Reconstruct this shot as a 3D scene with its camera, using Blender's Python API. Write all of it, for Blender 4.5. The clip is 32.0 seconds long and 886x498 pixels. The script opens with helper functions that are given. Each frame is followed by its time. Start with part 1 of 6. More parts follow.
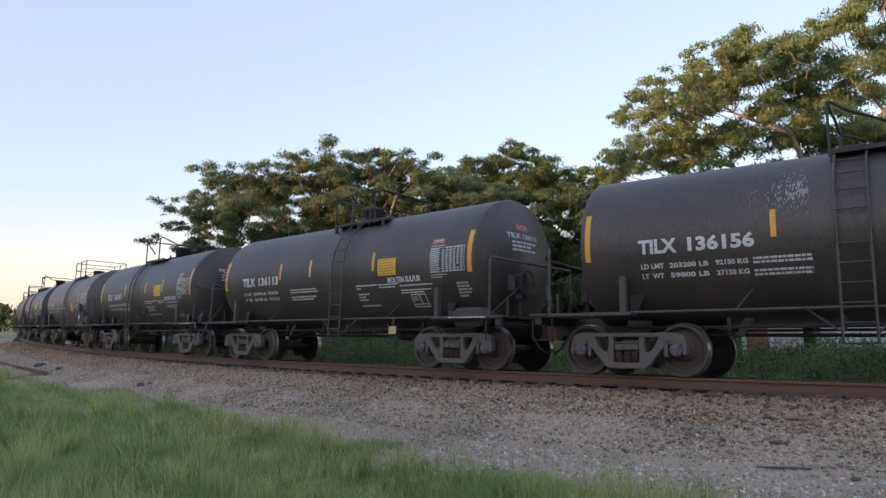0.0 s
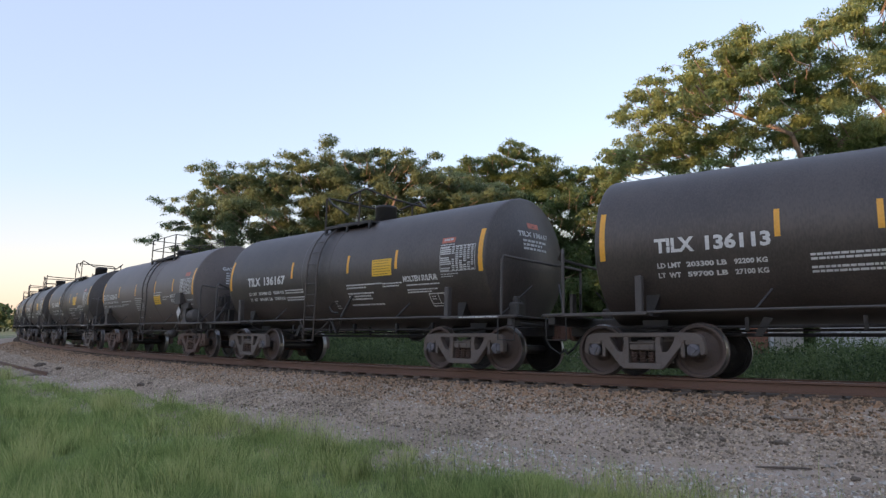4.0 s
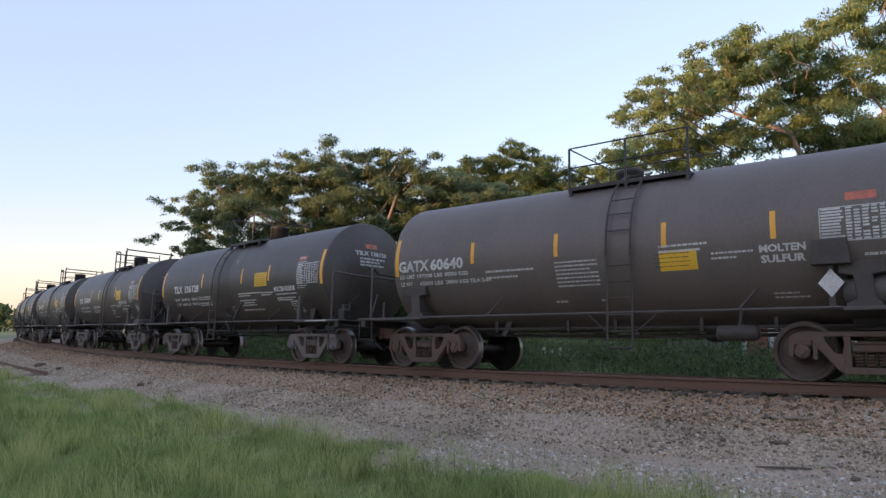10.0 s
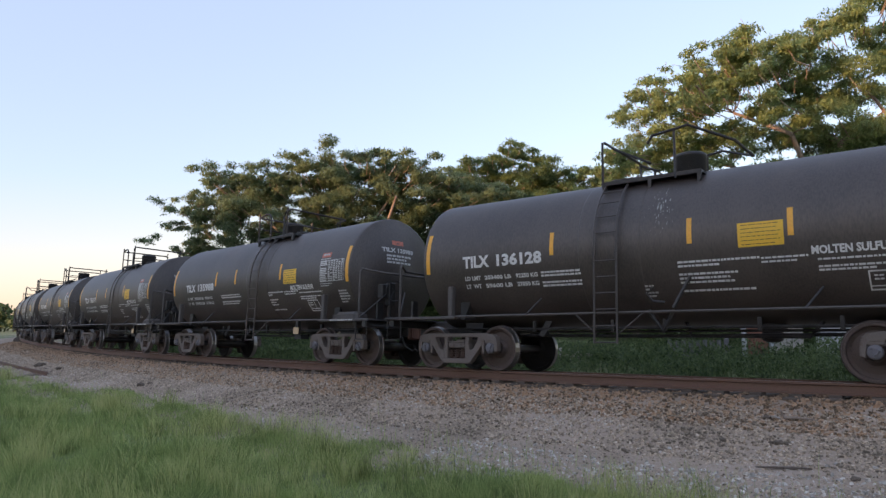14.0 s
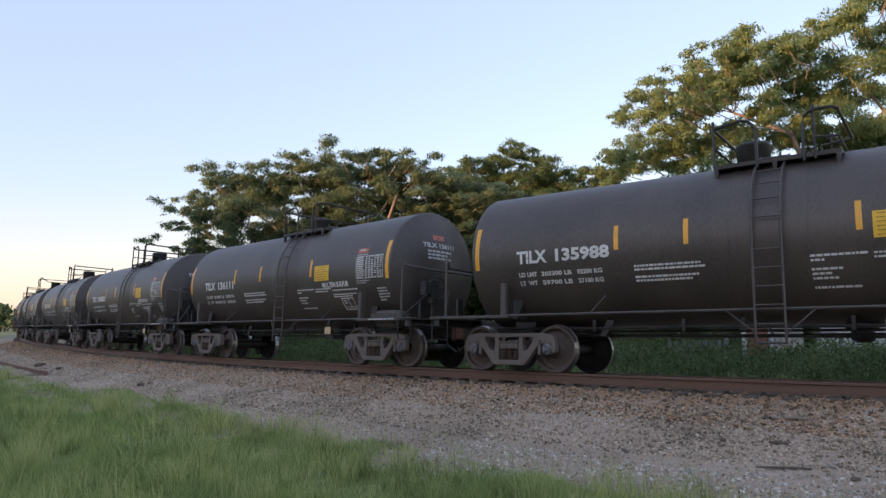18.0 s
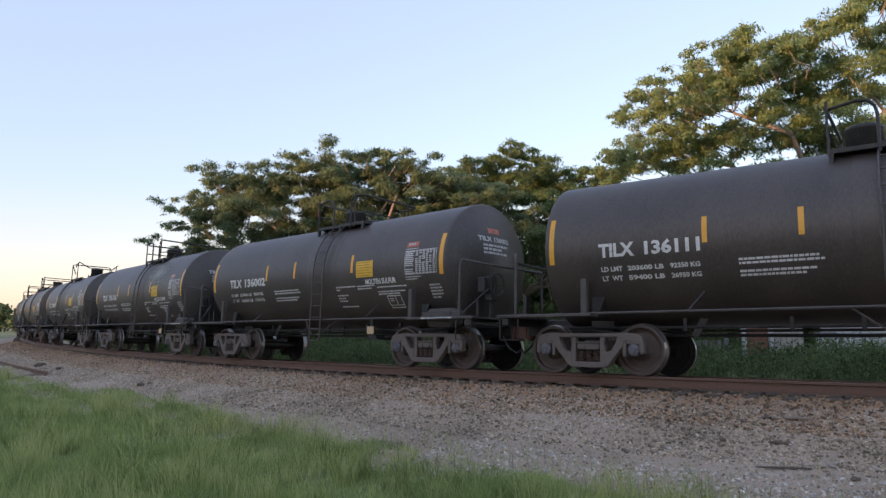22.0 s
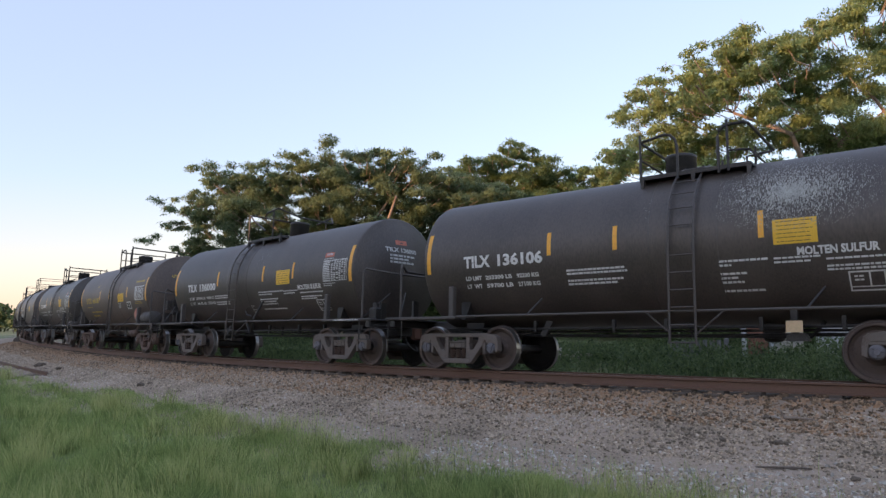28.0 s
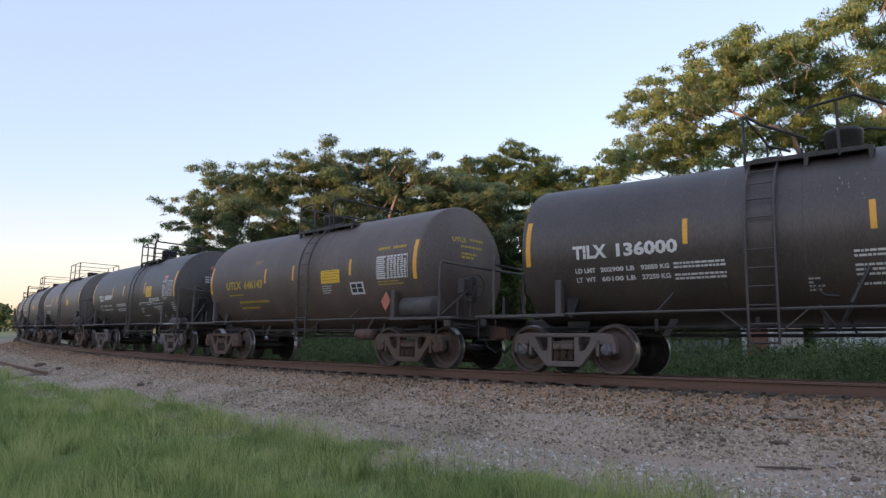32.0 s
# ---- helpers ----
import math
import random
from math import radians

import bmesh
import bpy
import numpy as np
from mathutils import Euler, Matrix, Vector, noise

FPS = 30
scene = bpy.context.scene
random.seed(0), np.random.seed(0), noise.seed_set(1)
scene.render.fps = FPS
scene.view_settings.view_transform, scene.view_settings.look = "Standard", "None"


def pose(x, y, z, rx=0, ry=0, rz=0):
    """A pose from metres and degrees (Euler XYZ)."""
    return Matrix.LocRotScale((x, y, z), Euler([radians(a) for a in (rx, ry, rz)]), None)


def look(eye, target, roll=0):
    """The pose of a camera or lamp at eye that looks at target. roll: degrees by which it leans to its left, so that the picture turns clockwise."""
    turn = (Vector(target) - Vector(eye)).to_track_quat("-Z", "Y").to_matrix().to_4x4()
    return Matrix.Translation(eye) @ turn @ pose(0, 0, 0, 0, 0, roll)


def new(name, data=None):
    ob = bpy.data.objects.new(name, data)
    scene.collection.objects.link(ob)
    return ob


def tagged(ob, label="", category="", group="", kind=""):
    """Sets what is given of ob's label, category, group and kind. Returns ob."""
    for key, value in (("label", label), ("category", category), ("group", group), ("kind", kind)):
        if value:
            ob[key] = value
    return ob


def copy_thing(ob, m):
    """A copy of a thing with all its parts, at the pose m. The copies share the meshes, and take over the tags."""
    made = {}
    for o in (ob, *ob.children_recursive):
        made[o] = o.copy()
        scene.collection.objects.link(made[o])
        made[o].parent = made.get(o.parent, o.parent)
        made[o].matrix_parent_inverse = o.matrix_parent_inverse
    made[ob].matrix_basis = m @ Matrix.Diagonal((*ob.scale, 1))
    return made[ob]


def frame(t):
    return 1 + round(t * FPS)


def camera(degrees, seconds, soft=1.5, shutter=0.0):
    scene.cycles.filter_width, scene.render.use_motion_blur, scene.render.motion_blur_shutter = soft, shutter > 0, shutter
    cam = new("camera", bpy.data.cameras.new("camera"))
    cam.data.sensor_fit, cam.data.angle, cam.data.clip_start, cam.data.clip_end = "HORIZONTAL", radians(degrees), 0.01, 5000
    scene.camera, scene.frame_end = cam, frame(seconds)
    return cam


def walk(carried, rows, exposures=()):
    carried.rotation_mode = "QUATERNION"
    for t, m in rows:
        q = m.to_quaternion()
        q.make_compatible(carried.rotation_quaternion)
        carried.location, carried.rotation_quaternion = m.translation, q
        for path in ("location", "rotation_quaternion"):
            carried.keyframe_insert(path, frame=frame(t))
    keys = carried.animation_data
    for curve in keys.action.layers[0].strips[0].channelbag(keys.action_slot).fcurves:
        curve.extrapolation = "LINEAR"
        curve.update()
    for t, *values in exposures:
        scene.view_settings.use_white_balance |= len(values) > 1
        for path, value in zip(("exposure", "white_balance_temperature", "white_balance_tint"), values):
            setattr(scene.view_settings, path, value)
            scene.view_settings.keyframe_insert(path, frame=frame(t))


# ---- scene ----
EXPOSURE = 2.06
cam = camera(65.615, 32.0, 1.4)
EYE_Z = 1.252
PITCH, ROLL = 5.208, -1.732
AIM = (0, 10, EYE_Z + 10 * math.tan(radians(PITCH)))
walk(cam, [(0, look((0, 0, EYE_Z), AIM, ROLL)), (32, look((0, 0, EYE_Z), AIM, ROLL))], [(0, EXPOSURE, 7150, 21), (32, EXPOSURE, 7150, 21)])

# ---- sky and sun: just after the sun has left the ground, still on the tree tops ----
SUN_EL, SUN_AZ = 7.0, 228.0          # degrees; azimuth clockwise from +y
world = bpy.data.worlds.new("world")
scene.world = world
world.use_nodes = True
wn = world.node_tree.nodes
sky = wn.new("ShaderNodeTexSky")
sky.sky_type, sky.sun_disc = "NISHITA", False
sky.sun_elevation, sky.sun_rotation = radians(SUN_EL), radians(SUN_AZ)
sky.altitude, sky.air_density, sky.dust_density, sky.ozone_density = 0, 1.0, 0.7, 1.3
wn["Background"].inputs["Strength"].default_value = 0.15
# thin even haze over the clear sky
haze = wn.new("ShaderNodeMix")
haze.data_type = "RGBA"
haze.inputs[0].default_value = 0.70
# warmer and paler towards the horizon
up = wn.new("ShaderNodeTexCoord")
sep = wn.new("ShaderNodeSeparateXYZ")
rise = wn.new("ShaderNodeMapRange")
rise.inputs["From Min"].default_value, rise.inputs["From Max"].default_value = -0.01, 0.19
tone = wn.new("ShaderNodeMix")
tone.data_type = "RGBA"
tone.inputs[6].default_value, tone.inputs[7].default_value = (1.26, 1.06, 1.08, 1), (0.83, 1.125, 1.70, 1)
world.node_tree.links.new(up.outputs["Generated"], sep.inputs[0])
world.node_tree.links.new(sep.outputs["Z"], rise.inputs[0])
world.node_tree.links.new(rise.outputs[0], tone.inputs[0])
world.node_tree.links.new(tone.outputs[2], haze.inputs[7])
world.node_tree.links.new(sky.outputs[0], haze.inputs[6])
world.node_tree.links.new(haze.outputs[2], wn["Background"].inputs[0])
sun = new("sun", bpy.data.lights.new("sun", "SUN"))
sun.data.energy, sun.data.angle, sun.data.color = 1.3, radians(0.6), (1.0, 0.60, 0.34)
to_sun = Vector((math.sin(radians(SUN_AZ)) * math.cos(radians(SUN_EL)), math.cos(radians(SUN_AZ)) * math.cos(radians(SUN_EL)), math.sin(radians(SUN_EL))))
sun.rotation_mode = "QUATERNION"
sun.rotation_quaternion = to_sun.to_track_quat("Z", "Y")

# ---- materials ----


def material(name, base, rough=0.6, metal=0.0, vary=0.15, scale=6.0, fine=60.0, bump=0.1, tint=None, tint_at=0.55, tint_w=0.12, island=0.0, obj_random=0.0, stretch=(1, 1, 1), spec=0.5, coords="Object"):
    """Two scales of noise on the colour, a stain colour where the broad noise runs high, and fine bump."""
    m = bpy.data.materials.new(name)
    m.use_nodes = True
    n, l = m.node_tree.nodes, m.node_tree.links
    bs = n["Principled BSDF"]
    bs.inputs["Roughness"].default_value, bs.inputs["Metallic"].default_value = rough, metal
    bs.inputs["Specular IOR Level"].default_value = spec
    tc, mp = n.new("ShaderNodeTexCoord"), n.new("ShaderNodeMapping")
    mp.inputs["Scale"].default_value = stretch
    l.new(tc.outputs[coords], mp.inputs[0])
    big, small = n.new("ShaderNodeTexNoise"), n.new("ShaderNodeTexNoise")
    for t, s, d in ((big, scale, 5), (small, fine, 3)):
        t.inputs["Scale"].default_value, t.inputs["Detail"].default_value, t.inputs["Roughness"].default_value = s, d, 0.62
        l.new(mp.outputs[0], t.inputs["Vector"])
    add = n.new("ShaderNodeMath")
    add.operation = "ADD"
    l.new(big.outputs[0], add.inputs[0]), l.new(small.outputs[0], add.inputs[1])
    val = add.outputs[0]
    if island or obj_random:
        src = n.new("ShaderNodeNewGeometry").outputs["Random Per Island"] if island else n.new("ShaderNodeObjectInfo").outputs["Random"]
        mul = n.new("ShaderNodeMath")
        mul.operation = "MULTIPLY_ADD"
        l.new(src, mul.inputs[0])
        mul.inputs[1].default_value = island or obj_random
        l.new(val, mul.inputs[2])
        sub = n.new("ShaderNodeMath")
        sub.operation = "SUBTRACT"
        l.new(mul.outputs[0], sub.inputs[0])
        sub.inputs[1].default_value = (island or obj_random) / 2
        val = sub.outputs[0]
    mr = n.new("ShaderNodeMapRange")
    mr.inputs["From Min"].default_value, mr.inputs["From Max"].default_value = 0.6, 1.4
    mr.inputs["To Min"].default_value, mr.inputs["To Max"].default_value = 1 - 2 * vary, 1 + 2 * vary
    l.new(val, mr.inputs[0])
    hs = n.new("ShaderNodeHueSaturation")
    hs.inputs["Color"].default_value = (*base, 1)
    l.new(mr.outputs[0], hs.inputs["Value"])
    out = hs.outputs[0]
    if tint:
        ramp, mix = n.new("ShaderNodeMapRange"), n.new("ShaderNodeMix")
        ramp.inputs["From Min"].default_value, ramp.inputs["From Max"].default_value = tint_at - tint_w / 2, tint_at + tint_w / 2
        half = n.new("ShaderNodeMath")
        half.operation = "MULTIPLY"
        half.inputs[1].default_value = 0.5
        l.new(val, half.inputs[0])
        l.new(half.outputs[0], ramp.inputs[0])
        mix.data_type = "RGBA"
        mix.inputs[7].default_value = (*tint, 1)
        l.new(ramp.outputs[0], mix.inputs[0]), l.new(out, mix.inputs[6])
        out = mix.outputs[2]
    l.new(out, bs.inputs["Base Color"])
    if bump:
        b = n.new("ShaderNodeBump")
        b.inputs["Strength"].default_value, b.inputs["Distance"].default_value = bump, 0.02
        l.new(small.outputs[0], b.inputs["Height"]), l.new(b.outputs[0], bs.inputs["Normal"])
    return m


def leaf_material(name, base, young, island=0.6, through_light=0.45):
    m = material(name, base, 0.55, 0, 0.28, 0.7, 3.0, 0, young, 0.55, 0.35, island=island, spec=0.3, coords="Object")
    n, l = m.node_tree.nodes, m.node_tree.links
    bs, tr, mix = n["Principled BSDF"], n.new("ShaderNodeBsdfTranslucent"), n.new("ShaderNodeMixShader")
    l.new(bs.inputs["Base Color"].links[0].from_socket, tr.inputs[0])
    mix.inputs[0].default_value = through_light
    l.new(bs.outputs[0], mix.inputs[1]), l.new(tr.outputs[0], mix.inputs[2])
    l.new(mix.outputs[0], n["Material Output"].inputs[0])
    return m


M_TANK = material("black_tank_paint", (0.056, 0.043, 0.037), 0.47, 0, 0.24, 0.8, 40, 0.02, (0.080, 0.062, 0.052), 0.57, 0.2, stretch=(1, 1, 0.3), spec=0.7)
M_TANK_GREY = material("faded_grey_tank_paint", (0.140, 0.114, 0.103), 0.48, 0, 0.14, 0.8, 40, 0.03, (0.155, 0.121, 0.104), 0.60, 0.16, stretch=(1, 1, 0.35))
M_TANK_BROWN = material("faded_brown_black_tank_paint", (0.118, 0.087, 0.073), 0.5, 0, 0.2, 0.8, 40, 0.03, (0.16, 0.112, 0.086), 0.58, 0.16, stretch=(1, 1, 0.35))
M_FRAME = material("black_frame_steel", (0.026, 0.023, 0.022), 0.5, 0, 0.25, 3, 50, 0.05, (0.07, 0.06, 0.055), 0.60, 0.12)
M_FRAME_G = material("grey_brown_frame_steel", (0.060, 0.050, 0.045), 0.6, 0, 0.2, 3, 50, 0.05, (0.10, 0.065, 0.045), 0.6, 0.1)
M_DUST = material("dusty_grey_painted_steel", (0.088, 0.076, 0.070), 0.62, 0, 0.2, 3, 50, 0.05, (0.06, 0.048, 0.042), 0.58, 0.14)
M_TRUCK = material("dusty_cast_steel", (0.165, 0.135, 0.118), 0.75, 0, 0.2, 4, 60, 0.15, (0.10, 0.07, 0.052), 0.56, 0.14)
M_TRUCK_R = material("rusty_cast_steel", (0.125, 0.082, 0.066), 0.78, 0, 0.2, 4, 60, 0.15, (0.12, 0.06, 0.04), 0.56, 0.14)
M_WHEEL = material("rusty_wheel_steel", (0.115, 0.080, 0.066), 0.7, 0.1, 0.18, 5, 40, 0.08, (0.07, 0.050, 0.043), 0.55, 0.14)
# axles and inner wheel faces: under-car shade put into the colour
M_UNDERCAR_SHADE = material("shade_black_steel", (0.022, 0.019, 0.018), 0.5, 0.1, 0.3, 5, 40, 0.08, (0.05, 0.04, 0.035), 0.6, 0.12)
M_TREAD = material("polished_tread_steel", (0.32, 0.31, 0.30), 0.35, 0.9, 0.1, 6, 60, 0.0)
M_CAP = material("grey_blue_bearing_cap", (0.15, 0.145, 0.16), 0.6, 0.2, 0.2, 8, 60, 0.05, (0.12, 0.09, 0.07), 0.6, 0.1)
M_SPRING = material("brown_spring_steel", (0.10, 0.06, 0.045), 0.6, 0.2, 0.2, 10, 80, 0.05)
M_RUSTY = material("brown_rusty_coupler_steel", (0.125, 0.062, 0.045), 0.8, 0.0, 0.25, 6, 60, 0.15)
M_WHITE = material("white_stencil_paint", (0.66, 0.65, 0.63), 0.6, 0, 0.1, 3, 30, 0)
M_OFFWHITE = material("worn_white_stencil_paint", (0.52, 0.51, 0.49), 0.6, 0, 0.2, 3, 30, 0)
M_YELLOW = material("amber_reflective_tape", (0.85, 0.40, 0.05), 0.4, 0, 0.08, 3, 30, 0)
M_PLACARD = material("yellow_sign_enamel", (0.82, 0.47, 0.045), 0.5, 0, 0.08, 3, 30, 0, (0.64, 0.37, 0.05), 0.6, 0.1)
M_STENCIL_Y = material("faded_yellow_stencil_paint", (0.50, 0.33, 0.05), 0.6, 0, 0.15, 3, 30, 0)
M_RED = material("faded_red_sticker", (0.50, 0.14, 0.09), 0.5, 0, 0.2, 4, 30, 0)
M_INK = material("black_ink", (0.03, 0.03, 0.03), 0.6, 0, 0.05, 3, 30, 0)
M_STREAK = material("spilled_sulfur_crust", (0.34, 0.335, 0.31), 0.8, 0, 0.3, 9, 60, 0.2)
M_RAIL = material("rusty_rail_steel", (0.170, 0.090, 0.060), 0.75, 0.0, 0.2, 3, 50, 0.1, (0.115, 0.066, 0.047), 0.56, 0.14)
M_RAILTOP = material("polished_rail_head", (0.30, 0.28, 0.26), 0.35, 0.8, 0.15, 3, 50, 0.0)
M_TIE = material("weathered_tie_timber", (0.15, 0.115, 0.09), 0.85, 0, 0.25, 4, 70, 0.3, (0.09, 0.07, 0.055), 0.55, 0.12, obj_random=0.5)
M_STONE = material("ballast_stone", (0.43, 0.29, 0.185), 0.85, 0, 0.34, 0.35, 60, 0.1, (0.40, 0.245, 0.150), 0.60, 0.25, island=1.1)
M_STONE_G = material("grey_limestone_gravel", (0.42, 0.33, 0.245), 0.85, 0, 0.31, 0.5, 60, 0.1, (0.52, 0.47, 0.41), 0.70, 0.1, island=0.8)
M_PALE = material("pale_limestone", (0.50, 0.455, 0.40), 0.85, 0, 0.18, 2, 60, 0.1, island=0.8)
M_CLOD = material("dark_earth_clod", (0.13, 0.10, 0.075), 0.95, 0, 0.2, 6, 50, 0.3)
M_GRASS = leaf_material("grass_blade", (0.27, 0.38, 0.125), (0.44, 0.49, 0.19), 0.6, 0.5)
M_TUFT = leaf_material("tuft_blade", (0.36, 0.44, 0.15), (0.58, 0.56, 0.26), 0.7, 0.5)
M_WEED = leaf_material("dark_weed_blade", (0.095, 0.145, 0.06), (0.16, 0.21, 0.085), 0.7)
M_LEAF_A = leaf_material("feathery_leaf", (0.255, 0.345, 0.15), (0.33, 0.40, 0.17), 0.25, 0.5)
M_LEAF_B = leaf_material("dense_dark_leaf", (0.125, 0.20, 0.085), (0.19, 0.25, 0.10), 0.25, 0.5)
M_LEAF_D = leaf_material("layered_green_leaf", (0.158, 0.232, 0.128), (0.215, 0.275, 0.14), 0.25, 0.5)
M_LEAF_FAR = leaf_material("far_leaf", (0.11, 0.165, 0.075), (0.15, 0.19, 0.085), 0.8)
M_BARK = material("pale_brown_bark", (0.32, 0.25, 0.20), 0.85, 0, 0.2, 3, 30, 0.3, (0.20, 0.155, 0.12), 0.58, 0.15)
M_SIDING = material("white_house_siding", (0.50, 0.50, 0.49), 0.6, 0, 0.06, 1, 30, 0.02)
M_MARKER = material("amber_white_marker", (0.70, 0.50, 0.30), 0.5, 0, 0.08, 3, 30, 0)
M_CREAM = material("cream_painted_board", (0.45, 0.41, 0.35), 0.6, 0, 0.1, 2, 30, 0.02)
M_BRICK = material("brown_post_timber", (0.24, 0.10, 0.065), 0.75, 0, 0.15, 4, 40, 0.1)
M_GREYWOOD = material("grey_weathered_board", (0.20, 0.19, 0.185), 0.8, 0, 0.15, 2, 40, 0.2)


def ground_material():
    """Earth with gravel; greener soil in the grass, by broad noise."""
    return material("stony_earth", (0.35, 0.265, 0.19), 0.9, 0, 0.24, 0.5, 26, 0.5, (0.40, 0.31, 0.245), 0.53, 0.14)


M_GROUND = ground_material()
M_LAWN = material("grassy_soil", (0.15, 0.19, 0.07), 0.9, 0, 0.25, 0.6, 30, 0.5, (0.16, 0.15, 0.075), 0.55, 0.2)

# ---- helpers for meshes ----


def mesh_ob(name, verts, faces, mat, parent=None, smooth=False):
    me = bpy.data.meshes.new(name)
    me.from_pydata(verts, [], faces)
    me.materials.append(mat)
    if smooth:
        me.polygons.foreach_set("use_smooth", [True] * len(me.polygons))
    me.update()
    ob = new(name, me)
    if parent:
        ob.parent = parent
    return ob


def part(name, bm, mat, parent, label="", smooth=False):
    me = bpy.data.meshes.new(name)
    bmesh.ops.recalc_face_normals(bm, faces=bm.faces)
    bm.to_mesh(me)
    bm.free()
    me.materials.append(mat)
    if smooth:
        me.polygons.foreach_set("use_smooth", [True] * len(me.polygons))
    ob = new(name, me)
    ob.parent = parent
    if label:
        tagged(ob, label)
    return ob


def box(bm, x0, x1, y0, y1, z0, z1, bevel=0.0):
    m = Matrix.Translation(((x0 + x1) / 2, (y0 + y1) / 2, (z0 + z1) / 2)) @ Matrix.Diagonal((x1 - x0, y1 - y0, z1 - z0, 1))
    g = bmesh.ops.create_cube(bm, size=1, matrix=m)
    if bevel:
        es = list({e for v in g["verts"] for e in v.link_edges})
        bmesh.ops.bevel(bm, geom=es, offset=bevel, segments=1, affect="EDGES")
    return bm


def slab(bm, pts, y0, y1, bevel=0.0):
    """A flat outline in x and z, from y0 to y1."""
    a = [bm.verts.new((x, y0, z)) for x, z in pts]
    b = [bm.verts.new((x, y1, z)) for x, z in pts]
    n = len(pts)
    fs = [bm.faces.new(a), bm.faces.new(b[::-1])]
    fs += [bm.faces.new((a[i], b[i], b[(i + 1) % n], a[(i + 1) % n])) for i in range(n)]
    if bevel:
        bmesh.ops.recalc_face_normals(bm, faces=fs)
        bmesh.ops.bevel(bm, geom=list({e for f in fs[:2] for e in f.edges}), offset=bevel, segments=1, affect="EDGES")
    return bm


def tube(bm, pts, r, sides=6, r2=None):
    """A round bar through the points, tapering to r2."""
    pts = [Vector(q) for q in pts]
    rings = []
    n = len(pts)
    for i, q in enumerate(pts):
        d = (pts[min(i + 1, n - 1)] - pts[max(i - 1, 0)]).normalized()
        u = d.orthogonal().normalized() if abs(d.z) > 0.9 else d.cross(Vector((0, 0, 1))).normalized()
        w = d.cross(u)
        rr = r if r2 is None else r + (r2 - r) * i / (n - 1)
        rings.append([bm.verts.new(q + (u * math.cos(a) + w * math.sin(a)) * rr) for a in (2 * math.pi * k / sides for k in range(sides))])
    for a, b in zip(rings, rings[1:]):
        for k in range(sides):
            bm.faces.new((a[k], a[(k + 1) % sides], b[(k + 1) % sides], b[k]))
    bm.faces.new(rings[0][::-1]), bm.faces.new(rings[-1])
    return bm


def lathe(bm, prof, axis="y", sides=28, at=(0, 0, 0)):
    """(along, radius) pairs turned about an axis through at."""
    rings = []
    for u, r in prof:
        ring = []
        for k in range(sides):
            a = 2 * math.pi * k / sides
            c, s = r * math.cos(a), r * math.sin(a)
            q = (c, u, s) if axis == "y" else (u, c, s) if axis == "x" else (c, s, u)
            ring.append(bm.verts.new((q[0] + at[0], q[1] + at[1], q[2] + at[2])))
        rings.append(ring)
    for a, b in zip(rings, rings[1:]):
        for k in range(sides):
            bm.faces.new((a[k], a[(k + 1) % sides], b[(k + 1) % sides], b[k]))
    bm.faces.new(rings[0]), bm.faces.new(rings[-1][::-1])
    return bm


def B():
    return bmesh.new()


# ---- the track's line: bends of its centre line, by the way s along it ----
BEND_S = [-260, -110, -70, -40, -15, 5, 30, 140]
BEND_K = [0.0025, 0.0025, 0.00254, 0.00336, 0.00464, 0.01214, 0.00954, 0.00954]
S0, STEP = -260.0, 0.25
_s = np.arange(S0, 140 + STEP / 2, STEP)
_k = np.interp(_s, BEND_S, BEND_K)
_i0 = int(round(-S0 / STEP))


def _sum(f, start):
    c = np.concatenate(([0], np.cumsum((f[1:] + f[:-1]) / 2 * STEP)))
    return c - c[_i0] + start


LINE_TH = _sum(_k, -0.725450)
LINE_X, LINE_Y = _sum(np.cos(LINE_TH), 0.0), _sum(np.sin(LINE_TH), 16.50849)


def line(s):
    return float(np.interp(s, _s, LINE_X)), float(np.interp(s, _s, LINE_Y)), float(np.interp(s, _s, LINE_TH))


def beside(s, lat, z=0.0):
    """The point lat metres to the right of the line (the camera's side)."""
    x, y, th = line(s)
    return Vector((x + math.sin(th) * lat, y - math.cos(th) * lat, z))


# the curve's cross-fall: the near rail stands higher, and the cars lean away
BANK_A = 0.08
BANK = Matrix.Translation((0, -0.9035, 0)) @ Matrix.Rotation(-BANK_A, 4, "X") @ Matrix.Translation((0, 0.7535, 0))


def banked(s, lat, z):
    x, y, th = line(s)
    return Matrix.Translation((x, y, 0)) @ Matrix.Rotation(th, 4, "Z") @ BANK @ Vector((0, -lat, z))


def lateral(px, py):
    """For arrays of places: way along the line and metres to its right."""
    idx = np.arange(0, len(_s), 4)
    lx, ly = LINE_X[idx], LINE_Y[idx]
    best = np.empty(len(px), int)
    for a in range(0, len(px), 20000):
        d = (px[a:a + 20000, None] - lx) ** 2 + (py[a:a + 20000, None] - ly) ** 2
        best[a:a + 20000] = idx[np.argmin(d, 1)]
    th = LINE_TH[best]
    dx, dy = px - LINE_X[best], py - LINE_Y[best]
    return _s[best] + dx * np.cos(th) + dy * np.sin(th), dx * np.sin(th) - dy * np.cos(th)


PROFILE_D = [-60, -9, -6, -3.4, -1.6, -0.95, -0.40, 0.55, 0.80, 1.02, 1.15, 1.50, 1.95, 3.85, 5.7, 9, 60]
PROFILE_Z = [-0.55, -0.55, -0.6, -0.62, -0.44, -0.39, -0.36, -0.31, -0.31, -0.270, -0.240, -0.226, -0.272, -0.64, -0.72, -0.70, -0.70]


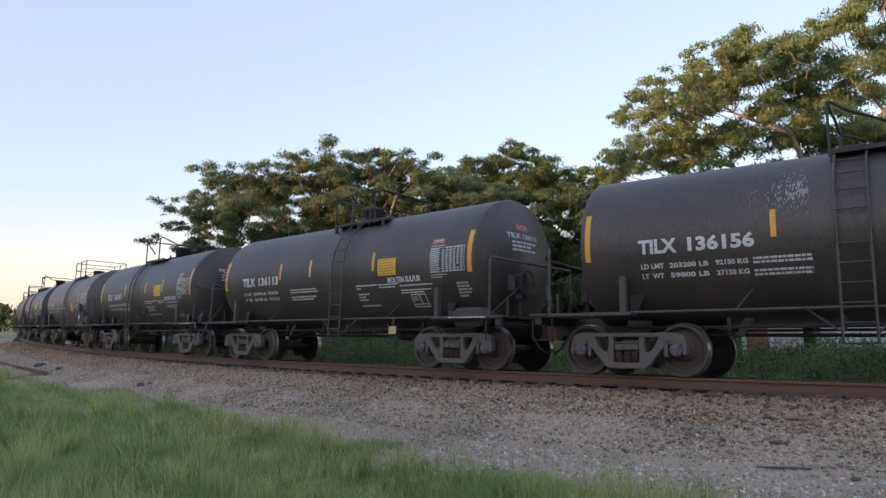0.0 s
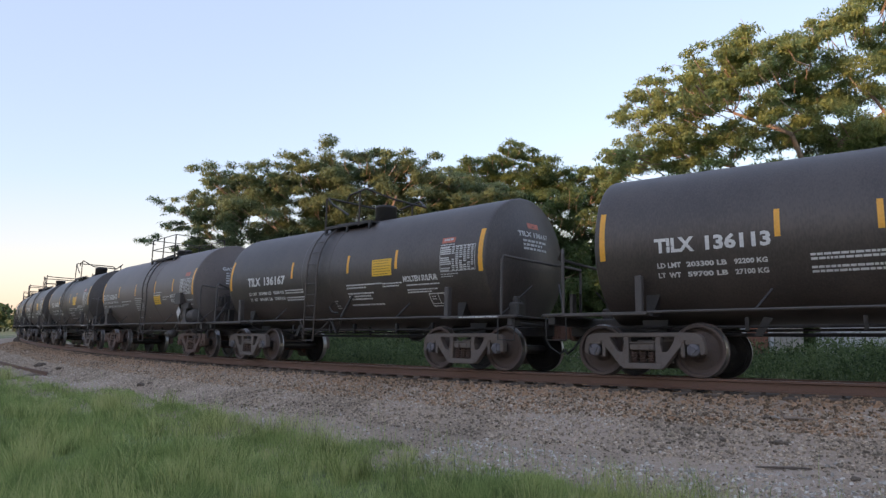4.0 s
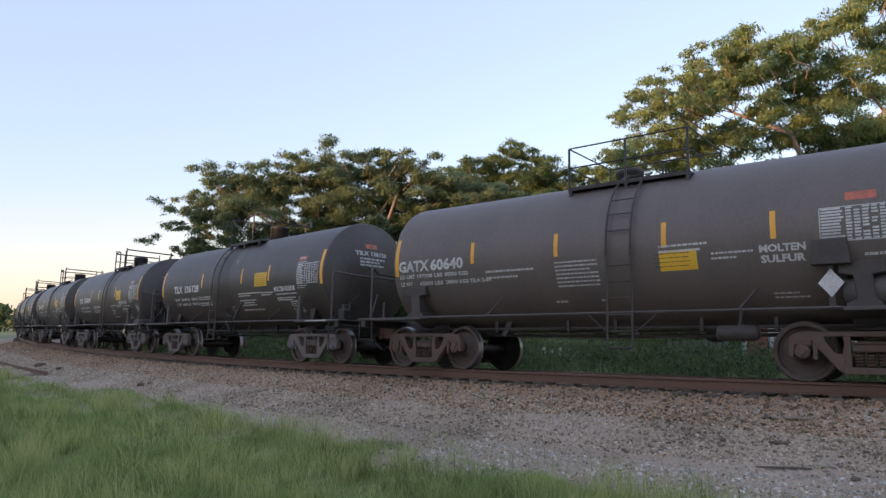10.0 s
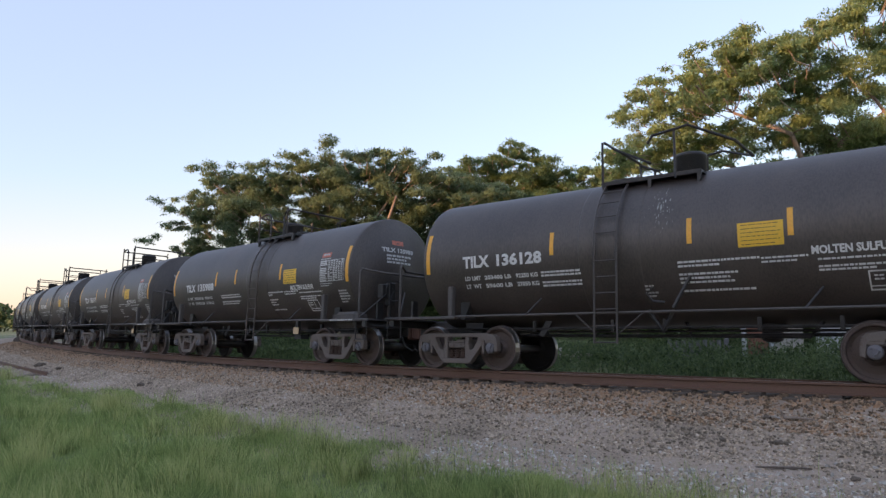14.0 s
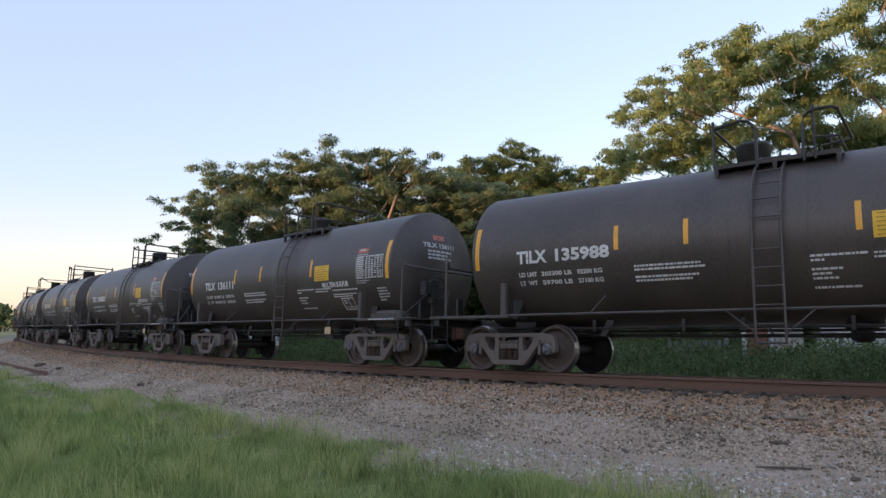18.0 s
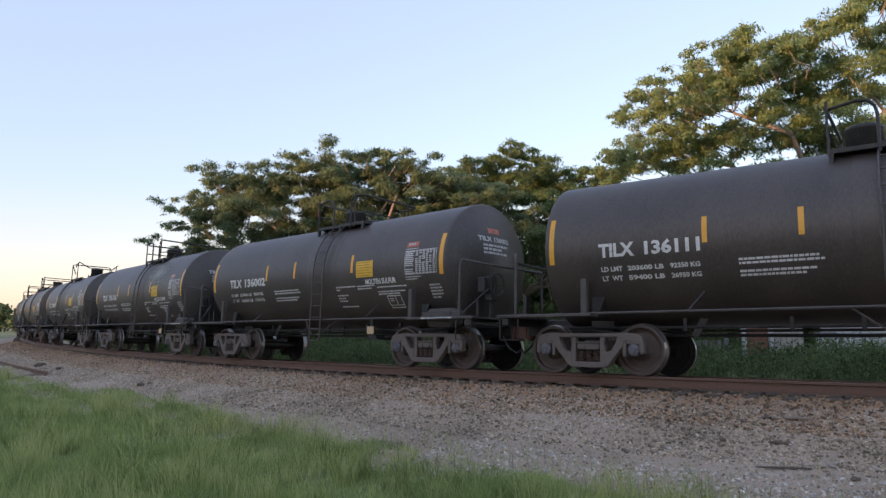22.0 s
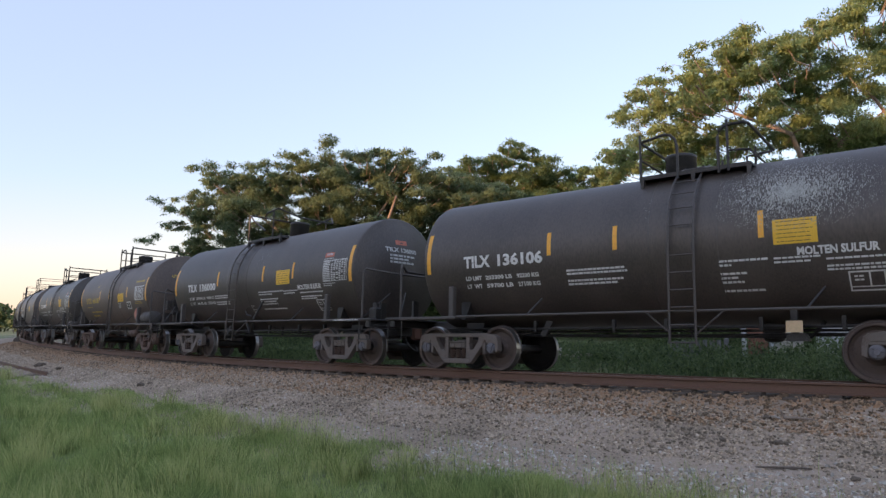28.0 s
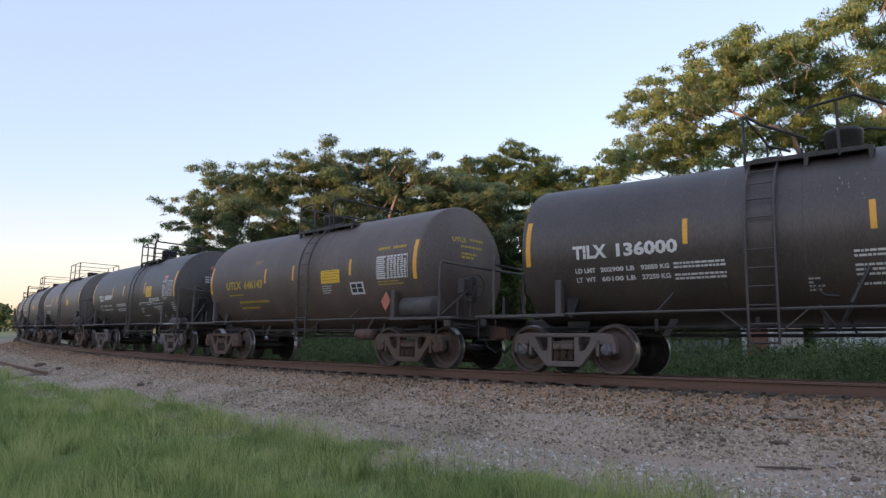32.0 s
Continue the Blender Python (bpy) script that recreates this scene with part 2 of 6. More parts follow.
def ground_z(px, py):
    s, d = lateral(px, py)
    z = np.interp(d, PROFILE_D, PROFILE_Z)
    w = 0.02 * np.sin(px * 1.7 + py * 0.9) + 0.02 * np.sin(px * 0.8 - py * 1.3 + 1) + 0.012 * np.sin(px * 4.1 + 2.2) * np.sin(py * 3.7)
    return z + w * np.clip((np.abs(d) - 1.5) / 2, 0, 1), s, d


# ---- ground: one sheet to the horizon ----


def graded(lo, hi, step, far):
    inner = list(np.arange(lo, hi + step / 2, step))
    out, d, q = [], step, hi
    while q < far:
        d *= 1.22
        q += d
        out.append(q)
    low, d, q = [], step, lo
    while q > -far:
        d *= 1.22
        q -= d
        low.append(q)
    return np.array(low[::-1] + inner + out)


def build_ground():
    xs, ys = graded(-28, 18, 0.25, 3000), graded(2, 42, 0.25, 3000)
    gx, gy = np.meshgrid(xs, ys)
    px, py = gx.ravel(), gy.ravel()
    z, _, _ = ground_z(px, py)
    nx, ny = len(xs), len(ys)
    i = np.arange(nx * ny).reshape(ny, nx)
    faces = np.stack((i[:-1, :-1], i[:-1, 1:], i[1:, 1:], i[1:, :-1]), -1).reshape(-1, 4)
    ob = mesh_ob("ground", np.stack((px, py, z), 1).tolist(), faces.tolist(), M_GROUND, smooth=True)
    # grass soil away from the ballast and the road
    ob.data.materials.append(M_LAWN)
    cx, cy = px[faces].mean(1), py[faces].mean(1)
    _, _, fd = ground_z(cx, cy)
    ob.data.polygons.foreach_set("material_index", ((fd > 6.4 + 0.5 * np.sin(cx * 2.3) * np.sin(cy * 1.9 + 1)) | (fd < -3.8)).astype(int))
    tagged(ob, "stony grey-brown earth with a raised ballast bank", "ground", kind="structure")


build_ground()


# ---- railway track ----


def sweep(name, prof, s0, s1, step, lat, mat, parent, label="", at=beside):
    ss = np.arange(s0, s1 + step / 2, step)
    verts, faces, n = [], [], len(prof)
    for s in ss:
        for d, z in prof:
            verts.append(at(s, lat + d, z))
    for i in range(len(ss) - 1):
        for k in range(n):
            faces.append((i * n + k, i * n + (k + 1) % n, (i + 1) * n + (k + 1) % n, (i + 1) * n + k))
    faces += [tuple(range(n))[::-1], tuple((len(ss) - 1) * n + k for k in range(n))]
    ob = mesh_ob(name, verts, faces, mat, parent)
    if label:
        tagged(ob, label)
    return ob


def build_track():
    tr = tagged(new("railway_track"), "curved single railway track with rusty rails on timber ties", "railway track", kind="structure")
    prof = [(-0.076, -0.186), (0.076, -0.186), (0.076, -0.172), (0.012, -0.155), (0.01, -0.05), (0.038, -0.038), (0.038, -0.008), (0.03, -0.002), (-0.03, -0.002), (-0.038, -0.008), (-0.038, -0.038), (-0.01, -0.05), (-0.012, -0.155), (-0.076, -0.172)]
    for lat in (0.7535, -0.7535):
        rail = sweep("rail", prof, -230, 132, 0.5, lat, M_RAIL, tr, at=banked)
        sweep("rail_head", [(-0.027, -0.004), (0.027, -0.004), (0.024, 0.0), (-0.024, 0.0)], -230, 132, 0.5, lat, M_RAILTOP, rail, "worn bright running surface", at=banked)
    bm = B()
    box(bm, -0.115, 0.115, -1.3, 1.3, -0.40, -0.228, 0.012)
    for y in (-0.7535, 0.7535):
        box(bm, -0.09, 0.09, y - 0.16, y + 0.16, -0.228, -0.187)
    tie = None
    rnd = random.Random(4)
    rest_v, rest_f = [], []
    s = -225.0
    while s < 131:
        x, y, th = line(s)
        j = rnd.uniform(-0.05, 0.05)
        m = Matrix.Translation((x + math.sin(th) * j, y - math.cos(th) * j, -rnd.uniform(0, 0.006))) @ Matrix.Rotation(th + rnd.uniform(-0.02, 0.02), 4, "Z") @ BANK
        if -118 < s < 40:
            if tie is None:
                tie = part("tie", bm, M_TIE, tr)
            else:
                t2 = new("tie", tie.data)
                t2.parent = tr
                tie = t2
            tie.matrix_basis = m
        else:
            o = len(rest_v)
            rest_v += [m @ Vector(q) for q in ((-0.115, -1.3, -0.40), (0.115, -1.3, -0.40), (0.115, 1.3, -0.40), (-0.115, 1.3, -0.40), (-0.115, -1.3, -0.228), (0.115, -1.3, -0.228), (0.115, 1.3, -0.228), (-0.115, 1.3, -0.228))]
            rest_f += [tuple(o + k for k in f) for f in ((0, 1, 5, 4), (1, 2, 6, 5), (2, 3, 7, 6), (3, 0, 4, 7), (4, 5, 6, 7))]
        s += 0.545
    tagged(mesh_ob("far_ties", rest_v, rest_f, M_TIE, tr), kind="stuff")


build_track()


def build_siding():
    """The near rail of an old siding that sinks into the grass."""
    sd = tagged(new("old_siding_rail"), "rusty old siding rail half sunk in gravel and grass", "rail", kind="structure")
    prof = [(-0.07, -0.68), (0.07, -0.68), (0.07, -0.657), (0.012, -0.64), (0.01, -0.55), (0.036, -0.54), (0.036, -0.51), (-0.036, -0.51), (-0.036, -0.54), (-0.01, -0.55), (-0.012, -0.64), (-0.07, -0.657)]
    sweep("rail", prof, -75, -16.5, 0.5, 4.15, M_RAIL, sd)
    bm = B()
    box(bm, -0.12, 0.12, 3.75, 4.6, -0.8, -0.655, 0.012)
    first = None
    s = -60.0
    while s < -16.8:
        x, y, th = line(s)
        if first is None:
            bmesh.ops.scale(bm, verts=bm.verts, vec=(1, -1, 1))
            first = part("tie", bm, M_TIE, sd)
            ob = first
        else:
            ob = new("tie", first.data)
            ob.parent = sd
        ob.matrix_basis = Matrix.Translation((x, y, 0)) @ Matrix.Rotation(th, 4, "Z")
        s += 0.6


build_siding()

# ---- tank cars: x forward, y to the left of travel, z up from the rail ----
TRUCKS = 8.374          # between the truck centres
AXLES = 1.778
TANK_R, TANK_Z = 1.415, 2.327
HALF, BACK = 5.05, 4.90   # the tank's straight part, ahead and behind
NEAR = -1               # the camera sees the right side, -y


def on_tank(x, z, out=0.004):
    """A point on the near side of the tank at the height z."""
    r, z = TANK_R, z - 0.045
    q = max(min((z - TANK_Z) / r, 1), -1)
    return Vector((x, -math.sqrt(max(1 - q * q, 0)) * (r + out), TANK_Z + q * (r + out)))


def decal(name, x0, x1, z0, z1, mat, parent, label="", out=0.004, lean=0.0):
    """A thin patch that follows the tank's side, z0 to z1 high."""
    n = 6
    v, f = [], []
    for i in range(n + 1):
        z = z0 + (z1 - z0) * i / n
        for x in (x0, x1):
            v.append(on_tank(x + lean * i / n, z, out))
    for i in range(n):
        f.append((2 * i, 2 * i + 1, 2 * i + 3, 2 * i + 2))
    ob = mesh_ob(name, v, f, mat, parent)
    if label:
        tagged(ob, label)
    return ob


def bars(name, x0, z0, spec, mat, parent, label="", h=0.045, gap=0.075, seed=0, out=0.005):
    """Lines of small unreadable stencil: one mesh of short bars on the tank's side. spec: the lines' lengths."""
    rnd = random.Random(seed)
    v, f = [], []
    for k, length in enumerate(spec):
        z, x = z0 - k * gap, x0
        while x < x0 + length - 0.03:
            w = min(rnd.uniform(0.03, 0.11), x0 + length - x)
            o = len(v)
            for zz in (z - h * 0.8, z):
                v += [on_tank(x, zz, out), on_tank(x + w, zz, out)]
            f.append((o, o + 1, o + 3, o + 2))
            x += w + 0.014
    return tagged(mesh_ob(name, v, f, mat, parent), label, kind="stuff")


FONT_CACHE = {}


def letters(text):
    """Flat lettering one unit high, as verts and faces."""
    if text not in FONT_CACHE:
        cu = bpy.data.curves.new("lettering", "FONT")
        cu.body, cu.resolution_u, cu.offset = text, 2, 0.04
        ob = bpy.data.objects.new("lettering", cu)
        scene.collection.objects.link(ob)
        me = bpy.data.meshes.new_from_object(ob.evaluated_get(bpy.context.evaluated_depsgraph_get()))
        v = np.array([q.co[:2] for q in me.vertices])
        f = [tuple(q.vertices) for q in me.polygons]
        bpy.data.objects.remove(ob), bpy.data.curves.remove(cu), bpy.data.meshes.remove(me)
        v[:, 0] -= v[:, 0].min()
        v[:, 1] -= v[:, 1].min()
        FONT_CACHE[text] = (v / v[:, 1].max(), f)
    return FONT_CACHE[text]


def lettering(text, x0, z0, h, length, mat, parent, label="", out=0.005):
    """Lettering along the tank's side: lower left corner, height and length."""
    v, f = letters(text)
    sx = length / v[:, 0].max()
    ob = mesh_ob("lettering", [on_tank(x0 + a * sx, z0 + b * h, out) for a, b in v], f, mat, parent)
    if label:
        tagged(ob, label)
    return ob


def head_x(r):
    """The leading head: a shallow dished plate inside a tight rim."""
    return HALF + 0.05 + 0.36 * max(1 - (r / (TANK_R - 0.05)) ** 2, 0)


def on_head(text, y0, z0, h, length, mat, parent):
    """Lettering on the leading head, read from the front."""
    v, f = letters(text)
    sx = length / v[:, 0].max()
    out = []
    for a, b in v:
        y, z = y0 + a * sx, z0 + b * h
        out.append((head_x(math.hypot(y, z - TANK_Z)) + 0.006, y, z))
    return mesh_ob("lettering", out, f, mat, parent)


def head_bars(y0, z0, spec, mat, parent, seed=1):
    rnd = random.Random(seed)
    v, f = [], []
    for k, length in enumerate(spec):
        z, y = z0 - 0.085 * k, y0
        while y < y0 + length - 0.03:
            w = min(rnd.uniform(0.06, 0.15), y0 + length - y)
            o = len(v)
            for zz in (z - 0.05, z):
                for yy in (y, y + w):
                    v.append((head_x(math.hypot(yy, zz - TANK_Z)) + 0.006, yy, zz))
            f.append((o, o + 1, o + 3, o + 2))
            y += w + 0.025
    return tagged(mesh_ob("small_lettering", v, f, mat, parent), kind="stuff")


def tank_shell(parent, mat, band):
    b0, b1 = band
    rim = [(0.0, 0.0), (0.025, 0.008), (0.043, 0.026), (0.05, 0.05)]
    cap = [(0.05 + 0.36 * (1 - q * q), max((TANK_R - 0.05) * q, 0.02)) for q in (0.9, 0.75, 0.55, 0.3, 0.0)]
    end = [(u, TANK_R - d) for u, d in rim] + cap
    prof = [(-BACK - u, r) for u, r in reversed(end)]
    # straight part with the raised jacket sleeve below the walkway
    rings = [(-BACK + 0.1, 0)]
    rings += [(b0 - 0.06, 0), (b0 - 0.02, 0), (b0 - 0.004, 0.0), (b0, 0.006), (b0 + 0.02, 0.007), (b0 + 0.06, 0.007), (b1 - 0.06, 0.007), (b1 - 0.02, 0.007), (b1, 0.006), (b1 + 0.004, 0.0), (b1 + 0.02, 0), (b1 + 0.06, 0), (HALF - 0.1, 0)]
    for x, dr in sorted(rings):
        prof.append((x, TANK_R + dr))
    prof += [(HALF + u, r) for u, r in end]
    tank = part("tank", lathe(B(), prof, "x", 64, (0, 0, TANK_Z)), mat, parent, smooth=True)
    return tank


def wheel_mesh():
    prof = [(-0.02, 0.09), (0.05, 0.10), (0.055, 0.14), (0.0, 0.20), (-0.02, 0.33), (-0.005, 0.385), (0.062, 0.395), (0.068, 0.41), (0.068, 0.452), (0.06, 0.457), (-0.045, 0.461), (-0.058, 0.47), (-0.068, 0.485), (-0.08, 0.478), (-0.08, 0.40), (-0.05, 0.385), (-0.055, 0.2), (-0.08, 0.12), (-0.08, 0.09)]
    bm = lathe(B(), prof, "y", 28)
    me = bpy.data.meshes.new("wheel")
    bmesh.ops.recalc_face_normals(bm, faces=bm.faces)
    bm.to_mesh(me)
    bm.free()
    for mt in (M_WHEEL, M_TREAD, M_UNDERCAR_SHADE):
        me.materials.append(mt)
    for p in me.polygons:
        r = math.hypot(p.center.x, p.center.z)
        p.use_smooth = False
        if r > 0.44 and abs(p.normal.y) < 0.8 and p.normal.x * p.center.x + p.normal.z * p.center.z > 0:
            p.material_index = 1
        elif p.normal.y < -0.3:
            p.material_index = 2      # the inner face, painted dark for the shade under the car
    return me


def cap_mesh(mat):
    bm = lathe(B(), [(0.0, 0.03), (0.0, 0.105), (-0.05, 0.112), (-0.12, 0.112), (-0.14, 0.095), (-0.15, 0.05), (-0.165, 0.045), (-0.165, 0.01)], "y", 20)
    for k in range(3):
        a = 2 * math.pi * k / 3
        lathe(bm, [(-0.12, 0.022), (-0.168, 0.022), (-0.172, 0.012)], "y", 6, (0.068 * math.cos(a), 0, 0.068 * math.sin(a)))
    me = bpy.data.meshes.new("bearing_cap")
    bmesh.ops.recalc_face_normals(bm, faces=bm.faces)
    bm.to_mesh(me)
    bm.free()
    me.materials.append(mat)
    return me


def side_frame_bm():
    """Cast side frame with two windows and an opening for the springs; x along, z up, outer face at -y."""
    bm = B()
    y0, y1 = -0.08, 0.06
    half = [(0.78, 0.757), (0.98, 0.735), (1.05, 0.68), (1.08, 0.56), (1.085, 0.40), (1.01, 0.37), (0.985, 0.56), (0.95, 0.60), (0.80, 0.60), (0.66, 0.645), (0.60, 0.68)]
    slab(bm, half + [(-x, z) for x, z in reversed(half)], y0, y1, 0.012)
    for s in (1, -1):
        # the diagonal, wide at the foot, and the column; between them a rounded three-cornered window
        slab(bm, [(s * 0.76, 0.64), (s * 0.58, 0.70), (s * 0.575, 0.63), (s * 0.545, 0.575), (s * 0.47, 0.455), (s * 0.425, 0.425), (s * 0.33, 0.425), (s * 0.30, 0.14), (s * 0.35, 0.14), (s * 0.41, 0.18), (s * 0.69, 0.52)], y0, y1, 0.012)
        slab(bm, [(s * 0.345, 0.70), (s * 0.24, 0.70), (s * 0.24, 0.17), (s * 0.34, 0.17), (s * 0.355, 0.44), (s * 0.325, 0.56)], y0 + 0.008, y1, 0.01)
        slab(bm, [(s * 0.745, 0.63), (s * 0.67, 0.56), (s * 0.685, 0.34), (s * 0.745, 0.34)], y0 + 0.01, y1, 0.008)
    slab(bm, [(-0.37, 0.235), (0.37, 0.235), (0.34, 0.13), (-0.34, 0.13)], y0 - 0.01, y1 + 0.02, 0.012)
    return bm


def spring_bm(x, y):
    bm, pts = B(), []
    for k in range(37):
        a = k / 36 * 4.5 * 2 * math.pi
        pts.append((x + 0.055 * math.cos(a), y + 0.055 * math.sin(a), 0.235 + 0.20 * k / 36))
    return tube(bm, pts, 0.016, 5)


WHEEL_ME, CAP_ME, CAP_RUSTY = wheel_mesh(), cap_mesh(M_CAP), cap_mesh(M_TRUCK_R)
LAT = 1.02              # middle of a side frame


def add_truck(car, x, mat):
    bm = B()
    box(bm, -0.17, 0.17, -0.88, 0.88, 0.45, 0.64, 0.02)
    lathe(bm, [(0.64, 0.2), (0.78, 0.2)], "z", 16)
    tr = part("truck", bm, mat, car, "truck bolster with a centre plate")
    tr.location = (x, 0, 0)
    for s in (-1, 1):
        bm = side_frame_bm()
        if s > 0:
            bmesh.ops.scale(bm, verts=bm.verts, vec=(1, -1, 1))
        bmesh.ops.translate(bm, verts=bm.verts, vec=(0, s * LAT, 0))
        sf = part("side_frame", bm, mat, tr, "cast steel side frame")
        bm = box(B(), -0.225, 0.225, s * LAT - 0.07, s * LAT + 0.07, 0.45, 0.57, 0.02)
        box(bm, -0.23, 0.23, s * LAT - 0.085, s * LAT + 0.085, 0.575, 0.60, 0.008)
        for q in (-0.1, 0.1):
            lathe(bm, [(s * LAT - 0.085, 0.04), (s * LAT + 0.085, 0.04)], "y", 10, (q, 0, 0.505))
        part("bolster_end", bm, mat, tr)
        if s < 0:
            for k in range(3):
                part("spring", spring_bm(-0.15 + 0.15 * k, s * LAT - 0.01), M_SPRING, tr, "brown coil spring")
        else:
            bm = B()
            for k in range(3):
                lathe(bm, [(0.235, 0.065), (0.44, 0.065)], "z", 10, (-0.15 + 0.15 * k, s * LAT, 0))
            part("spring_group", bm, M_SPRING, tr)
    bm = B()
    for q in (-1, 1):
        tube(bm, [(q * 0.36, -0.8, 0.36), (q * 0.42, 0, 0.34), (q * 0.36, 0.8, 0.36)], 0.035, 6)
    part("brake_beam", bm, M_RUSTY, tr)
    for q in (-1, 1):
        for s in (-1, 1):
            bm = box(B(), q * 0.889 - 0.14, q * 0.889 + 0.14, s * LAT - 0.075, s * LAT + 0.06, 0.545, 0.64, 0.02)
            part("bearing_adapter", bm, mat, tr)
    return tr


def add_wheelset(car, x, cap_me):
    # the axle's near-black colour stands in for shade below the tank
    ax = part("wheelset", lathe(B(), [(-1.0, 0.07), (-0.78, 0.075), (-0.74, 0.1), (0.74, 0.1), (0.78, 0.075), (1.0, 0.07)], "y", 14), M_UNDERCAR_SHADE, car, "axle with its two wheels")
    ax.location = (x, 0, 0.459)
    for s in (-1, 1):
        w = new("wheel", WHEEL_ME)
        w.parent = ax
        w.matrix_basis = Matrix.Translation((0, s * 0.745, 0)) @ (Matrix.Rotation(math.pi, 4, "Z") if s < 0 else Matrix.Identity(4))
        c = new("bearing_cap", cap_me)
        c.parent = ax
        c.matrix_basis = Matrix.Translation((0, s * 0.965, 0)) @ (Matrix.Rotation(math.pi, 4, "Z") if s > 0 else Matrix.Identity(4))
    return ax


def add_coupler(car, s, mat):
    bm = B()
    box(bm, s * 5.90, s * 6.02, -0.21, 0.21, 0.64, 1.04, 0.03)
    box(bm, min(s * 5.99, s * 6.09), max(s * 5.99, s * 6.09), -0.15, 0.15, 0.68, 1.01, 0.03)
    box(bm, min(s * 5.55, s * 6.0), max(s * 5.55, s * 6.0), -0.075, 0.075, 0.77, 0.93, 0.02)
    q = [(5.98, -0.08), (6.06, -0.14), (6.19, -0.13), (6.20, -0.05), (6.12, 0.0), (6.16, 0.06), (6.25, 0.12), (6.22, 0.17), (6.05, 0.17), (5.98, 0.09)]
    v0 = [bm.verts.new((s * x, s * y, 0.68)) for x, y in q]
    v1 = [bm.verts.new((s * x, s * y, 1.00)) for x, y in q]
    n = len(q)
    bm.faces.new(v0), bm.faces.new(v1)
    for i in range(n):
        bm.faces.new((v0[i], v0[(i + 1) % n], v1[(i + 1) % n], v1[i]))
    part("coupler", bm, M_RUSTY, car, "rusty knuckle coupler")
    bm = B()
    tube(bm, [(s * 5.75, -0.22, 0.72), (s * 5.9, -0.24, 0.5), (s * 6.08, -0.18, 0.38), (s * 6.2, -0.12, 0.47)], 0.022, 6)
    part("air_hose", bm, M_INK, car, "black rubber air hose")


def ladder(car, x0, x1, z0, z1, mat, ztop_arc=True):
    """Side ladder: straight outside the tank below, round the shell above."""
    for x in (x0, x1):
        pts = [(x, -1.53, z0), (x, -1.515, 2.0)]
        for a in range(0, 75, 9):
            if TANK_Z + math.sin(radians(a)) * (TANK_R + 0.09) > 2.1:
                pts.append((x, -math.cos(radians(a)) * (TANK_R + 0.09), TANK_Z + math.sin(radians(a)) * (TANK_R + 0.09)))
        part("ladder_rail", tube(B(), pts, 0.022, 5), mat, car)
    zs = [z0 + 0.02 + 0.29 * k for k in range(int((2.1 - z0) / 0.29) + 1)]
    pts = [(-1.522, z) for z in zs]
    pts += [(-math.cos(radians(a)) * (TANK_R + 0.09), TANK_Z + math.sin(radians(a)) * (TANK_R + 0.09)) for a in range(8, 72, 12)]
    for y, z in pts:
        part("rung", tube(B(), [(x0, y, z), (x1, y, z)], 0.014, 5), mat, car)
    for x in (x0, x1):
        part("ladder_hook", tube(B(), [(x - 0.03, -1.46, 2.05), (x - 0.03, -1.52, 2.08), (x - 0.03, -1.52, 2.22), (x - 0.03, -1.42, 2.24)], 0.012, 5), mat, car)
    for s in (-1, 1):
        xa, xb = (x0, x0 - 0.5) if s < 0 else (x1, x1 + 0.4)
        part("ladder_brace", tube(B(), [(xa, -1.46, 0.72), (xb, -1.3, 1.1)], 0.016, 5), mat, car)


def rails_round(car, xa, xb, mat):
    """Pipe rails of the cars that run turned round."""
    part("guard_rail", tube(B(), [(xa + 0.95, -0.94, 3.84), (xa + 0.25, -0.94, 4.22), (xa + 0.06, -0.94, 4.38), (xa, -0.85, 4.42), (xa, 0.85, 4.42), (xa, 0.94, 4.38), (xa + 0.4, 0.94, 4.2)], 0.026, 6), mat, car, "bent pipe guard rail")
    part("guard_rail", tube(B(), [(xb - 0.5, -0.94, 4.22), (xb - 0.4, -0.94, 4.36), (xb + 0.25, -0.94, 4.44), (xb + 0.95, -0.6, 4.12), (xb + 0.98, 0.5, 4.1), (xb + 0.3, 0.94, 4.42), (xb - 0.5, 0.94, 4.3)], 0.026, 6), mat, car, "bent pipe guard rail")


